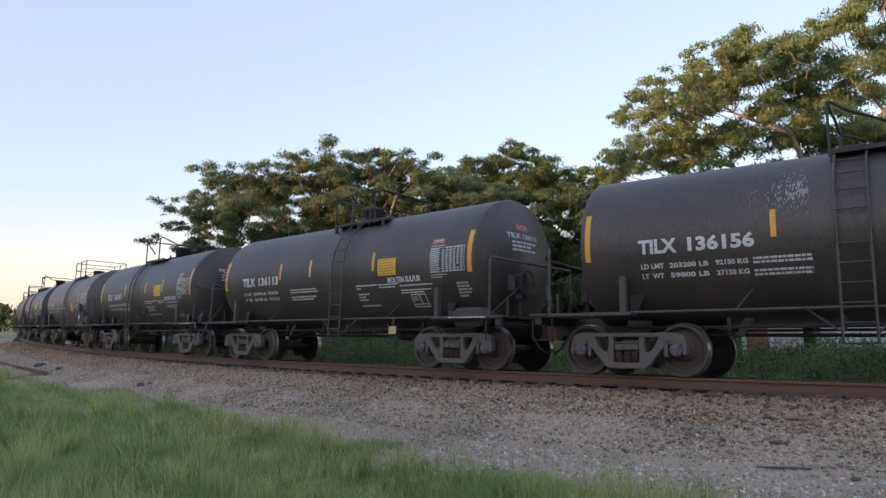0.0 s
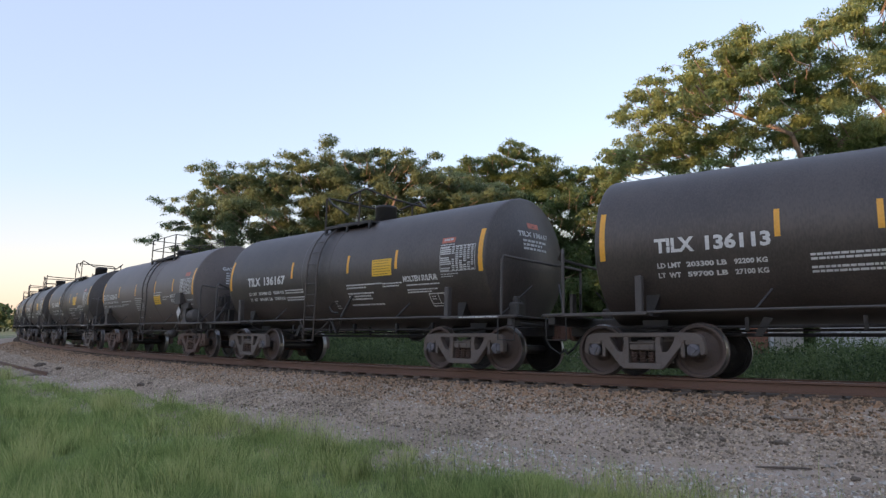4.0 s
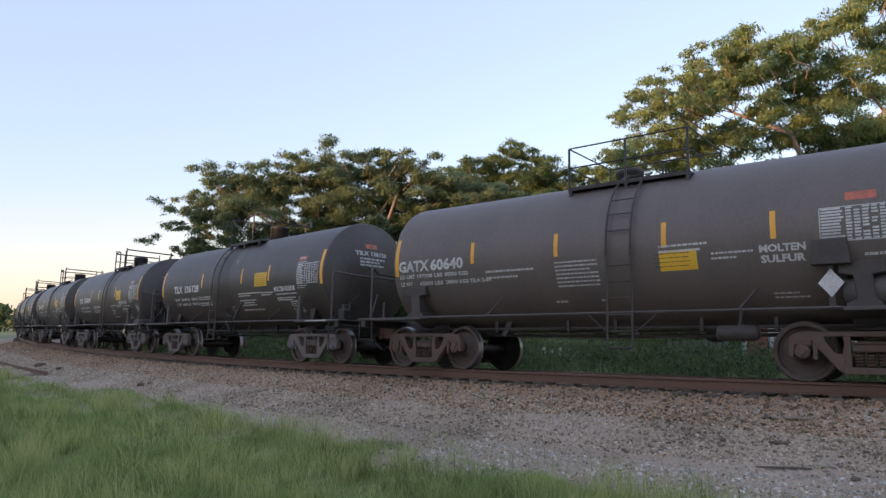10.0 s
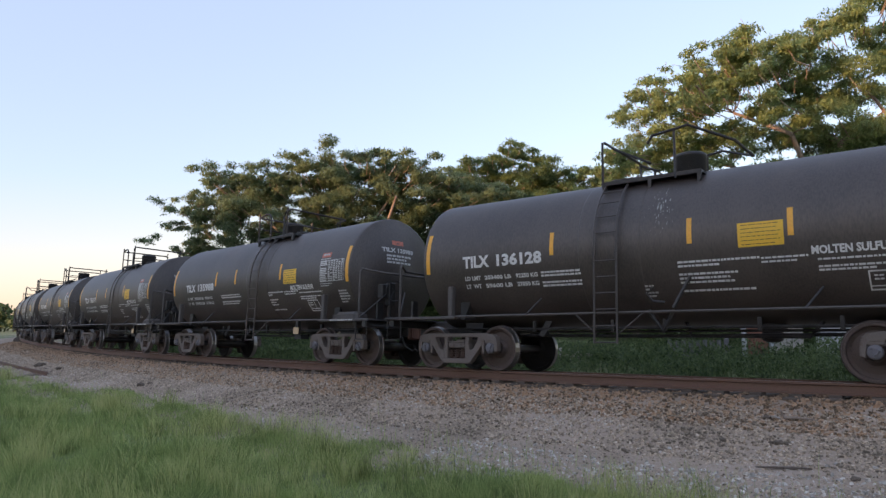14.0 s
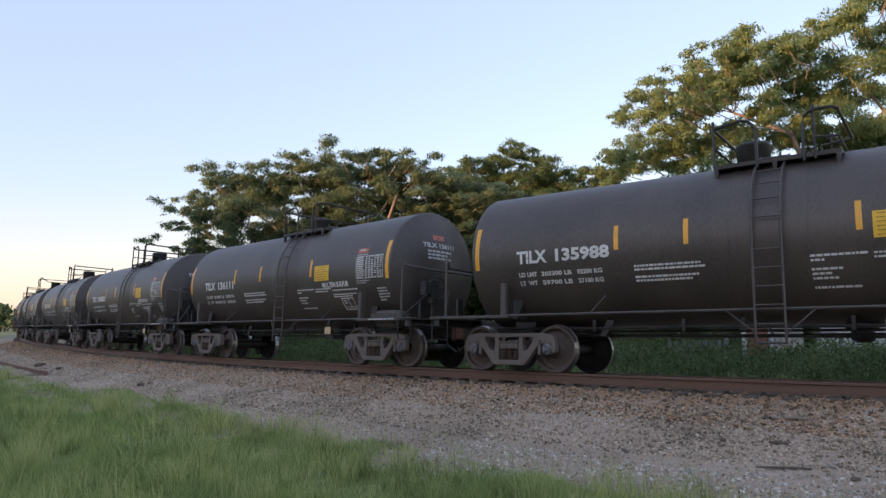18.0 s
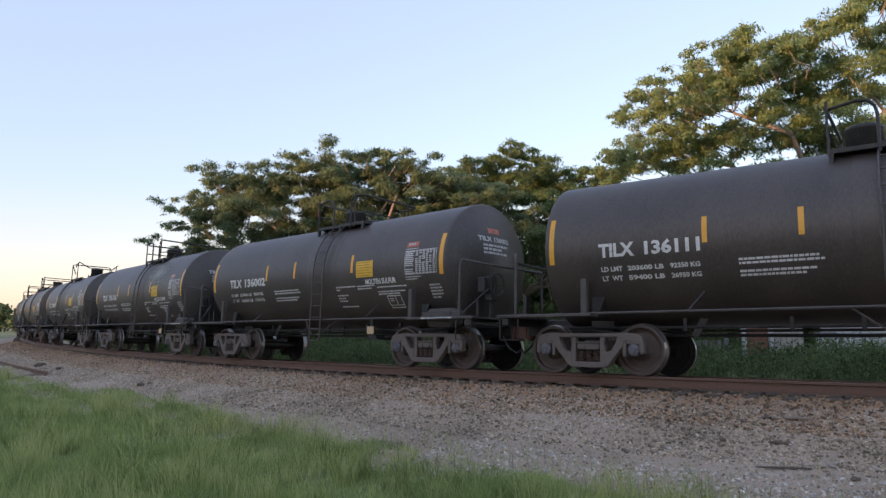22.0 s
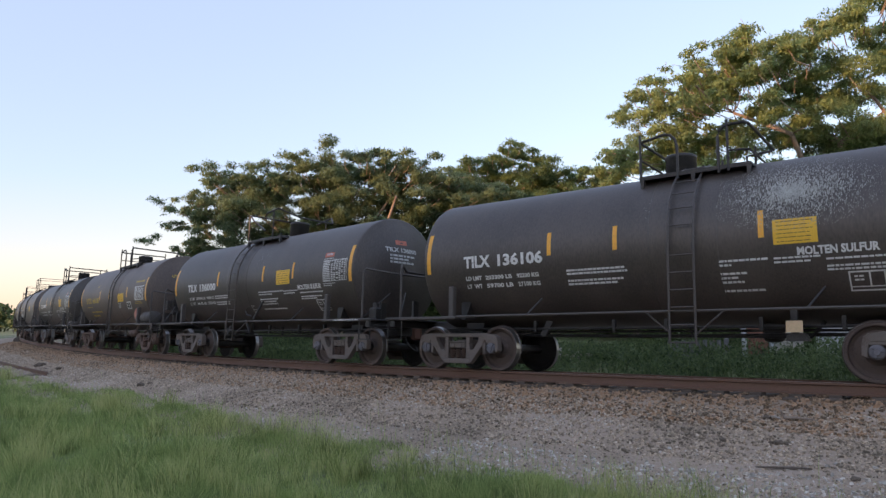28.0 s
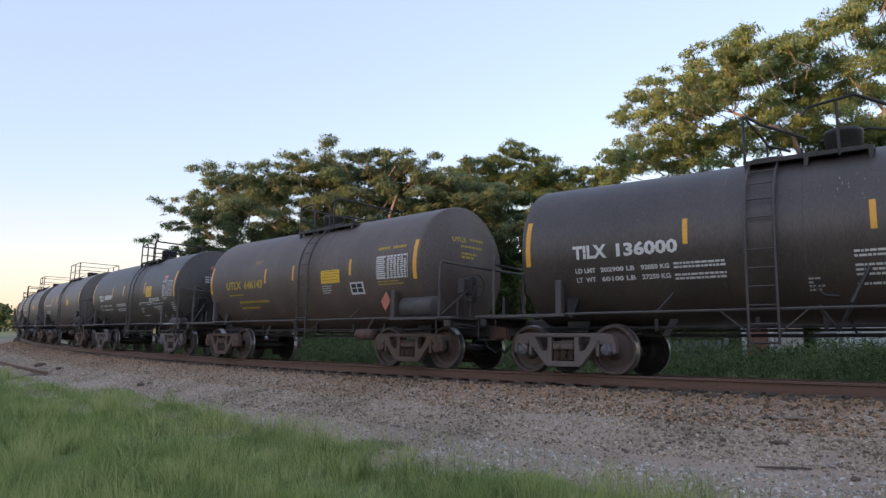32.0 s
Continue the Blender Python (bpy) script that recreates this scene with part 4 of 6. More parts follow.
def letter_G(car):
    lettering("GATX", -4.72, 2.14, 0.25, 0.88, M_OFFWHITE, car)
    lettering("60640", -3.80, 2.14, 0.25, 0.89, M_OFFWHITE, car)
    lettering("LD LMT", -4.70, 2.0, 0.085, 0.44, M_OFFWHITE, car)
    lettering("197700 LBS", -4.2, 2.0, 0.085, 0.72, M_OFFWHITE, car)
    lettering("89700 KGS", -3.42, 2.0, 0.085, 0.62, M_OFFWHITE, car)
    lettering("LT WT", -4.70, 1.84, 0.085, 0.34, M_OFFWHITE, car)
    lettering("65300 LBS", -4.15, 1.84, 0.085, 0.66, M_OFFWHITE, car)
    lettering("29600 KGS TILA 2-64", -3.42, 1.84, 0.085, 1.18, M_OFFWHITE, car)
    bars("small_lettering", -2.35, 2.05, [1.15, 0.75], M_OFFWHITE, car, h=0.05, gap=0.12, seed=3)
    bars("small_lettering", -0.75, 2.12, [0.9, 1.55, 0.75, 1.15, 0.98, 1.0, 0.95], M_OFFWHITE, car, h=0.035, gap=0.072, seed=4)
    for x in (-2.67, -0.71, 1.38, 3.11):
        tape(car, x, 2.22, 2.66)
    tape(car, -4.78, 2.06, 2.9, 0.1)
    tape(car, 4.84, 2.06, 2.93, 0.12)
    decal("yellow_sign", 1.15, 1.92, 1.83, 2.16, M_PLACARD, car, "dirty yellow warning sign")
    bars("sign_text", 1.2, 2.12, [0.6, 0.62, 0.6, 0.6], M_INK, car, h=0.014, gap=0.07, seed=5, out=0.007)
    bars("small_lettering", 1.1, 2.26, [1.0, 0.9], M_OFFWHITE, car, h=0.045, gap=0.09, seed=6)
    lettering("MOLTEN", 2.89, 2.02, 0.12, 0.66, M_OFFWHITE, car)
    lettering("SULFUR", 2.90, 1.86, 0.12, 0.64, M_OFFWHITE, car)
    bars("small_lettering", 2.15, 2.08, [0.65, 0.4], M_OFFWHITE, car, h=0.04, gap=0.08, seed=7)
    decal("red_sticker", 4.1, 4.5, 2.70, 2.83, M_RED, car, "faded red sticker")
    data_panel(car, 3.75, 4.75, 2.10, 2.62, M_OFFWHITE, 8, 9)
    bars("small_lettering", 4.3, 1.92, [0.5, 0.0, 0.4], M_OFFWHITE, car, h=0.05, gap=0.075, seed=8)
    bars("small_lettering", -0.9, 1.42, [0.25], M_OFFWHITE, car, h=0.05, seed=10)
    bars("small_lettering", 0.05, 1.42, [0.3], M_OFFWHITE, car, h=0.05, seed=11)
    bars("small_lettering", 3.0, 1.42, [0.4, 0.5], M_OFFWHITE, car, h=0.03, gap=0.06, seed=12)
    bm = slab(B(), [(3.62, 1.72), (4.14, 1.72), (4.10, 2.10), (3.66, 2.10)], -1.54, -1.36, 0.01)
    part("placard_box", bm, M_FRAME_G, car, "slanted grey card box")
    v = [(3.86, -1.46, 1.66), (3.69, -1.46, 1.45), (3.86, -1.46, 1.24), (4.03, -1.46, 1.45)]
    mesh_ob("diamond_placard", v + [(a, b + 0.012, c) for a, b, c in v], [(0, 1, 2, 3), (7, 6, 5, 4), (0, 4, 5, 1), (1, 5, 6, 2), (2, 6, 7, 3), (3, 7, 4, 0)], M_OFFWHITE, car)
    part("placard_post", box(B(), 3.82, 3.90, -1.445, -1.40, 1.06, 1.75), M_FRAME_G, car)
    on_head("GATX 60640", -0.62, 2.86, 0.12, 1.0, M_OFFWHITE, car)
    head_bars(-0.5, 2.80, [0.8, 0.6, 0.75, 0.5, 0.6], M_OFFWHITE, car, 3)


def letter_U(car):
    lettering("UTLX", -3.52, 2.08, 0.24, 0.86, M_STENCIL_Y, car)
    lettering("646143", -2.50, 2.08, 0.24, 1.0, M_STENCIL_Y, car)
    bars("small_lettering", -3.4, 1.94, [0.8], M_STENCIL_Y, car, h=0.04, seed=1)
    bars("small_lettering", -2.9, 1.74, [1.6, 0.0, 1.0], M_STENCIL_Y, car, h=0.07, gap=0.08, seed=2)
    bars("small_lettering", -2.0, 2.86, [0.36, 0.3], M_STENCIL_Y, car, h=0.03, gap=0.05, seed=3)
    for x in (-1.36, 0.02, 2.48):
        tape(car, x, 2.2, 2.6)
    tape(car, -4.45, 2.0, 2.82, 0.1)
    tape(car, 4.76, 2.0, 2.88, 0.12)
    decal("yellow_sign", 1.29, 2.06, 2.05, 2.38, M_PLACARD, car, "yellow warning sign")
    bars("sign_text", 1.34, 2.35, [0.62, 0.65, 0.6, 0.62], M_INK, car, h=0.012, gap=0.07, seed=5, out=0.007)
    bars("small_lettering", 1.3, 2.0, [0.4, 0.36, 0.4, 0.3], M_OFFWHITE, car, h=0.035, gap=0.055, seed=6)
    decal("white_stencil", 2.44, 2.95, 1.74, 2.03, M_WHITE, car, "white square stencil")
    for x in (2.49, 2.71):
        for z in (1.79, 1.90):
            decal("stencil_block", x, x + 0.18, z, z + 0.09, M_INK, car, out=0.007)
    bars("small_lettering", 3.47, 2.80, [0.45], M_STENCIL_Y, car, h=0.085, seed=7)
    bars("small_lettering", 3.98, 2.80, [0.44], M_STENCIL_Y, car, h=0.085, seed=8)
    data_panel(car, 3.46, 4.53, 2.05, 2.58, M_WHITE, 8, 11)
    bars("small_lettering", 3.5, 2.0, [0.7, 0.9], M_STENCIL_Y, car, h=0.03, gap=0.06, seed=9)
    v = [(3.84, -1.44, 1.70), (3.68, -1.44, 1.48), (3.84, -1.44, 1.26), (4.0, -1.44, 1.48)]
    mesh_ob("diamond_placard", v + [(a, b + 0.012, c) for a, b, c in v], [(0, 1, 2, 3), (7, 6, 5, 4), (0, 4, 5, 1), (1, 5, 6, 2), (2, 6, 7, 3), (3, 7, 4, 0)], M_RED, car)
    on_head("UTLX", -0.62, 2.86, 0.12, 0.42, M_STENCIL_Y, car)
    head_bars(-0.08, 2.98, [0.5], M_STENCIL_Y, car, 4)
    head_bars(-0.4, 2.80, [0.7, 0.0, 0.5, 0.4], M_STENCIL_Y, car, 3)


def splash(car, cx, cz, rx, rz, n, seed, big=0.05):
    """Dried pale spill on the tank's side: many small flakes, thinner outwards."""
    rng = random.Random(seed)
    v, f = [], []
    for _ in range(n):
        a, r = rng.uniform(0, 2 * math.pi), rng.random() ** 0.8
        x, z = cx + math.cos(a) * r * rx, cz + math.sin(a) * r * rz
        w, h = rng.uniform(0.003, big * 0.45) * (1.3 - r), rng.uniform(0.006, big * 1.5) * (1.3 - r)
        o = len(v)
        for k in range(5):
            b = 2 * math.pi * k / 5 + rng.uniform(-0.4, 0.4)
            v.append(on_tank(x + w * math.cos(b), min(z + h * math.sin(b), TANK_Z + TANK_R * 0.995), 0.005))
        f.append(tuple(range(o, o + 5)))
    tagged(mesh_ob("dried_spill", v, f, M_STREAK, car), "pale dried sulfur spill", kind="stuff")


def build_cars():
    global TANK_R, HALF, BACK
    base = tank_car("T", M_TANK, M_FRAME, M_TRUCK, "black molten sulfur tank car with white lettering and amber tapes", False, (4.42, 5.22))
    ladder(base, 0.49, 0.92, 0.55, 2.05, M_TANK)
    top_platform(base, -0.20, 1.75, 0.26, M_FRAME, "T")
    back = tank_car("T", M_TANK, M_FRAME, M_TRUCK, "black molten sulfur tank car running brake end last, with white lettering", True, (4.42, 5.22), (-1.2, -0.02))
    ladder(back, -0.84, -0.41, 0.55, 2.05, M_TANK)
    top_platform(back, -0.93, 0.95, 0.47, M_FRAME, "R", -0.72)
    TANK_R, HALF, BACK = 1.45, 4.92, 4.85
    grey = tank_car("G", M_TANK_GREY, M_FRAME_G, M_TRUCK_R, "faded grey molten sulfur tank car with saddles and white lettering", False, (3.98, 4.9))
    ladder(grey, 0.36, 0.82, 0.45, 2.05, M_FRAME_G)
    top_platform(grey, -0.71, 1.70, 0.18, M_FRAME, "G")
    reservoir_under(grey, M_FRAME_G)
    TANK_R, HALF, BACK = 1.44, 4.84, 4.52
    brown = tank_car("U", M_TANK_BROWN, M_FRAME_G, M_TRUCK_R, "faded brown-black molten sulfur tank car with yellow lettering", False, (4.22, 5.24))
    ladder(brown, 0.42, 0.84, 0.55, 2.05, M_FRAME_G)
    top_platform(brown, -0.52, 1.89, -0.2, M_FRAME, "T")
    reservoir_under(brown, M_TRUCK_R, 2.45)
    TANK_R, HALF, BACK = 1.415, 5.05, 4.90
    # the order of the train, front to back: kind, number, load, tare
    order = [("R", "136156", "203200 LB  92150 KG", "59800 LB  27150 KG"), ("T", "136113", "203300 LB  92200 KG", "59700 LB  27100 KG"), ("R", "136167", "203400 LB  92250 KG", "59600 LB  27050 KG"), ("G",), ("R", "136128", "203400 LB  92250 KG", "59600 LB  27050 KG"), ("T", "135988", "203300 LB  92200 KG", "59700 LB  27100 KG"),
             ("T", "136111", "203600 LB  92350 KG", "59400 LB  26950 KG"), ("T", "136002", "203000 LB  92100 KG", "60000 LB  27200 KG"), ("T", "136106", "203300 LB  92200 KG", "59700 LB  27100 KG"), ("R", "136000", "202900 LB  92050 KG", "60100 LB  27250 KG"), ("U",), ("T", "", "", ""), ("P",), ("P",), ("T", "", "", ""), ("T", "", "", ""), ("T", "", "", ""), ("T", "", "", ""), ("T", "", "", "")]
    cars, used = [], set()
    kinds = {"T": base, "R": back, "G": grey, "U": brown, "P": grey}
    plans = []
    for k, o in enumerate(order):
        src = kinds[o[0]]
        if src.name in used:
            plans.append((k, o, src, True))
        else:
            used.add(src.name)
            plans.append((k, o, src, False))
    made = {}
    for k, o, src, again in plans:
        if again:
            made[k] = copy_thing(src, Matrix.Identity(4))
    for k, o, src, again in plans:
        if not again:
            made[k] = src
    for k, o in enumerate(order):
        car = made[k]
        TANK_R, HALF = {"G": (1.45, 4.92), "P": (1.45, 4.92), "U": (1.44, 4.84)}.get(o[0], (1.415, 5.05))
        if o[0] in "TR":
            letter_T(car, o[1], 10 + 20 * k, o[2], o[3], o[0] == "R", TAPES.get(k))
        elif o[0] == "G":
            letter_G(car)
        elif o[0] == "U":
            letter_U(car)
        else:
            for x in (-4.82, 4.96):
                tape(car, x, 2.06, 2.93, 0.1)
            for x in (-2.3, -0.95, 1.62):
                tape(car, x, 2.28, 2.72)
            decal("yellow_sign", 1.9, 2.4, 2.15, 2.45, M_PLACARD, car, "yellow warning sign")
            bars("small_lettering", -4.0, 2.3, [1.6, 0.0, 0.0, 1.2, 1.1], M_OFFWHITE, car, h=0.1, gap=0.1, seed=2)
            tagged(car, "faded grey tank car with amber tapes, far back in the train")
        cars.append(car)
    TANK_R, HALF, BACK = 1.415, 5.05, 4.90
    splash(cars[8], 2.4, 2.98, 1.3, 0.66, 5200, 1, 0.024)
    splash(cars[8], 0.75, 3.0, 0.8, 0.6, 260, 2, 0.03)
    splash(cars[0], -1.3, 2.95, 0.95, 0.5, 420, 3, 0.03)
    splash(cars[0], -0.4, 3.1, 0.7, 0.5, 300, 4, 0.04)
    splash(cars[5], 0.72, 2.95, 0.24, 0.6, 700, 5, 0.036)
    splash(cars[7], 0.55, 2.95, 0.3, 0.55, 300, 6, 0.03)
    splash(cars[7], 1.08, 3.05, 0.2, 0.6, 600, 7, 0.036)
    splash(cars[4], 0.35, 2.95, 0.3, 0.5, 60, 8, 0.03)
    splash(cars[1], 1.1, 3.1, 0.25, 0.5, 50, 9, 0.025)
    splash(cars[9], 0.6, 3.0, 0.7, 0.4, 20, 10, 0.018)
    return cars


# amber tapes between the ends, where a car's differ
TAPES = {1: (-1.93, -0.56, 1.95), 7: (-1.86, -0.50, 1.95), 2: (-1.66, 0.71, 2.45), 4: (-1.76, 0.85, 2.40), 9: (-1.80, 0.90, 2.45), 5: (-1.80, -0.56, 1.95), 8: (-1.84, -0.50, 1.95)}
CARS = build_cars()

# ---- grass, stones, weeds ----


def blades(name, places, heights, widths, mat, lean=0.5, seed=1, label="", category="", plain=None):
    """Many bent blades in one mesh; places is an n x 3 array."""
    rng = np.random.default_rng(seed)
    n = len(places)
    a = rng.uniform(0, 2 * np.pi, n)
    dirx, diry = np.cos(a), np.sin(a)
    ln = rng.uniform(0.1, 1, n) * lean * heights
    b = rng.uniform(0, 2 * np.pi, n)
    lx, ly = np.cos(b) * ln, np.sin(b) * ln
    w = widths / 2
    v = np.empty((n, 5, 3))
    base = places
    v[:, 0] = base + np.stack((dirx * w, diry * w, 0 * w), 1)
    v[:, 1] = base - np.stack((dirx * w, diry * w, 0 * w), 1)
    mid = base + np.stack((lx * 0.35, ly * 0.35, heights * 0.55), 1)
    v[:, 2] = mid - np.stack((dirx * w, diry * w, 0 * w), 1) * 0.8
    v[:, 3] = mid + np.stack((dirx * w, diry * w, 0 * w), 1) * 0.8
    v[:, 4] = base + np.stack((lx, ly, heights * 0.97), 1)
    i = (np.arange(n) * 5)[:, None]
    bent = np.ones(n, bool) if plain is None else ~plain
    quads = (i[bent] + np.array([0, 1, 2, 3])).tolist()
    tris = (i[bent] + np.array([3, 2, 4])).tolist() + (i[~bent] + np.array([0, 1, 4])).tolist()
    ob = mesh_ob(name, v.reshape(-1, 3).tolist(), quads + tris, mat, smooth=True)
    tagged(ob, label, category, kind="stuff")
    return ob


def value_noise(x, y, seed=0):
    return (np.sin(x * 1.3 + seed) * np.sin(y * 1.1 + seed * 2) + np.sin(x * 0.53 - y * 0.71 + seed * 3) + 0.6 * np.sin(x * 2.9 + y * 2.3 + seed)) / 2.6


def in_view(x, y, slack=1.5):
    return (np.abs(x) < 0.66 * y + slack) & (y > 3.5)


def build_grass():
    rng = np.random.default_rng(5)
    n = 620000
    # more blades close by
    y = 4.5 + (rng.random(n) ** 1.9) * 32
    x = (rng.random(n) * 2 - 1) * (0.68 * y + 1)
    z, s, d = ground_z(x, y)
    edge = np.interp(s, [-19, -10, -4.5, -0.8, 1.4, 3.8, 6.2, 7.4, 9], [4.95, 4.5, 4.45, 4.8, 5.1, 5.45, 5.75, 6.05, 6.9]) + 0.35 * value_noise(x * 1.1, y * 1.1, 2) + 0.3 * value_noise(x * 3.1, y * 3.3, 4)
    tuft = value_noise(x * 1.5, y * 1.5, 7) + 0.7 * value_noise(x * 4.2, y * 4.2, 1)
    keep = (d > edge) & in_view(x, y) & (rng.random(n) < np.clip(0.42 + 0.6 * tuft + (d - edge) * 0.25, 0.06 + 0.55 * np.clip((d - edge) * 1.5, 0, 1), 1))
    x, y, z, d, edge, tuft = (q[keep] for q in (x, y, z, d, edge, tuft))
    h = (0.06 + 0.16 * np.clip(tuft + 0.4, 0, 1.6)) * rng.uniform(0.6, 1.35, len(x)) * np.clip(0.5 + (d - edge) * 0.5, 0.45, 1.1)
    w = 0.0045 + 0.00055 * y
    blades("grass", np.stack((x, y, z - 0.01), 1), h, w, M_GRASS, 1.0, 2, "green unmown grass in uneven tufts beside the gravel", "grass", y > 8.5)
    # coarser grass on the rest of the meadow
    n = 22000
    x, y = rng.uniform(-26, 14, n), rng.uniform(-16, 14, n)
    z, s, d = ground_z(x, y)
    keep = (d > 6.2) & ~in_view(x, y)
    x, y, z = x[keep], y[keep], z[keep]
    blades("meadow_grass", np.stack((x, y, z - 0.01), 1), rng.uniform(0.08, 0.26, len(x)), 0.016 + 0 * x, M_GRASS, 1.0, 6, "green unmown meadow grass", "grass")
    # tall tufts standing out of the sward
    m, k = 700, 80
    ty = 4.8 + (rng.random(m) ** 1.6) * 22
    tx = (rng.random(m) * 2 - 1) * (0.68 * ty + 1)
    _, _, td = ground_z(tx, ty)
    ok = (td > 5.0 + 0.25 * np.clip(tx + 3, 0, 4)) & (tx < 2.6) & in_view(tx, ty)
    tx, ty = tx[ok], ty[ok]
    m = len(tx)
    tr = rng.uniform(0.10, 0.32, m)
    px = np.repeat(tx, k) + rng.normal(0, 1, m * k) * np.repeat(tr, k) * 0.6
    py = np.repeat(ty, k) + rng.normal(0, 1, m * k) * np.repeat(tr, k) * 0.6
    z, _, _ = ground_z(px, py)
    hh = np.repeat(rng.uniform(0.18, 0.52, m), k) * rng.uniform(0.5, 1.2, m * k)
    blades("grass_tufts", np.stack((px, py, z - 0.01), 1), hh, 0.004 + 0.0004 * py, M_TUFT, 0.7, 9, "taller pale green grass tufts", "grass")
    # thin seeded weeds at the edge of the gravel
    n = 2500
    s = rng.uniform(-35, 12, n)
    lat = rng.normal(5.3, 0.4, n) + np.clip(s - 4, 0, 9) * 0.12
    p = np.array([beside(a, b) for a, b in zip(s, lat)])
    z, _, _ = ground_z(p[:, 0], p[:, 1])
    blades("gravel_weeds", np.stack((p[:, 0], p[:, 1], z), 1), rng.uniform(0.08, 0.4, n), 0.006 + 0 * z, M_GRASS, 0.4, 3, "thin weeds growing at the gravel's edge", "weeds")
    # tall dark weeds behind the track
    n = 20000
    s = -95 + 125 * rng.random(n) ** 0.8
    lat = -3.0 - 11 * rng.random(n) ** 1.5
    px = np.interp(s, _s, LINE_X) + np.sin(np.interp(s, _s, LINE_TH)) * lat
    py = np.interp(s, _s, LINE_Y) - np.cos(np.interp(s, _s, LINE_TH)) * lat
    z, _, _ = ground_z(px, py)
    h = (0.28 + 0.2 * value_noise(px * 0.9, py * 0.9, 3) + np.clip((-lat - 3) * 0.03, 0, 0.15)) * rng.uniform(0.6, 1.3, n)
    blades("tall_weeds", np.stack((px, py, z), 1), np.maximum(h, 0.1), 0.02 + 0.0006 * py, M_WEED, 0.6, 4, "tall dark green weeds behind the track", "weeds")


def build_weeds():
    """Leafy weeds behind the track: low heaps of small leaves."""
    rng = np.random.default_rng(21)
    m, k = 1500, 95
    s = -60 + 82 * rng.random(m) ** 0.7
    lat = -3.4 - 7.5 * rng.random(m)
    th = np.interp(s, _s, LINE_TH)
    cx, cy = np.interp(s, _s, LINE_X) + np.sin(th) * lat, np.interp(s, _s, LINE_Y) - np.cos(th) * lat
    h = np.clip(0.40 + 0.36 * value_noise(cx * 1.1, cy * 1.1, 5) + 0.015 * (-lat - 3.4) + rng.normal(0, 0.2, m), 0.14, 1.35)
    px = np.repeat(cx, k) + rng.normal(0, 0.28, m * k)
    py = np.repeat(cy, k) + rng.normal(0, 0.28, m * k)
    z, _, _ = ground_z(px, py)
    z = z + np.repeat(h, k) * rng.random(m * k) ** 0.7
    n = m * k
    a, b = rng.normal(0, 1, (n, 3)), rng.normal(0, 1, (n, 3))
    a[:, 2] += 0.7
    a /= np.linalg.norm(a, axis=1)[:, None]
    b -= a * (a * b).sum(1)[:, None]
    b /= np.linalg.norm(b, axis=1)[:, None]
    L = (0.04 + 0.0009 * py)[:, None] * rng.uniform(0.6, 1.5, (n, 1))
    p = np.stack((px, py, z), 1)
    v = np.stack((p - b * L * 0.34, p + a * L * 1.7, p + b * L * 0.34), 1).reshape(-1, 3)
    tagged(mesh_ob("leafy_weeds", v.tolist(), np.arange(n * 3).reshape(-1, 3).tolist(), M_WEED), "knee-high dark green leafy weeds behind the track", "weeds", kind="stuff")


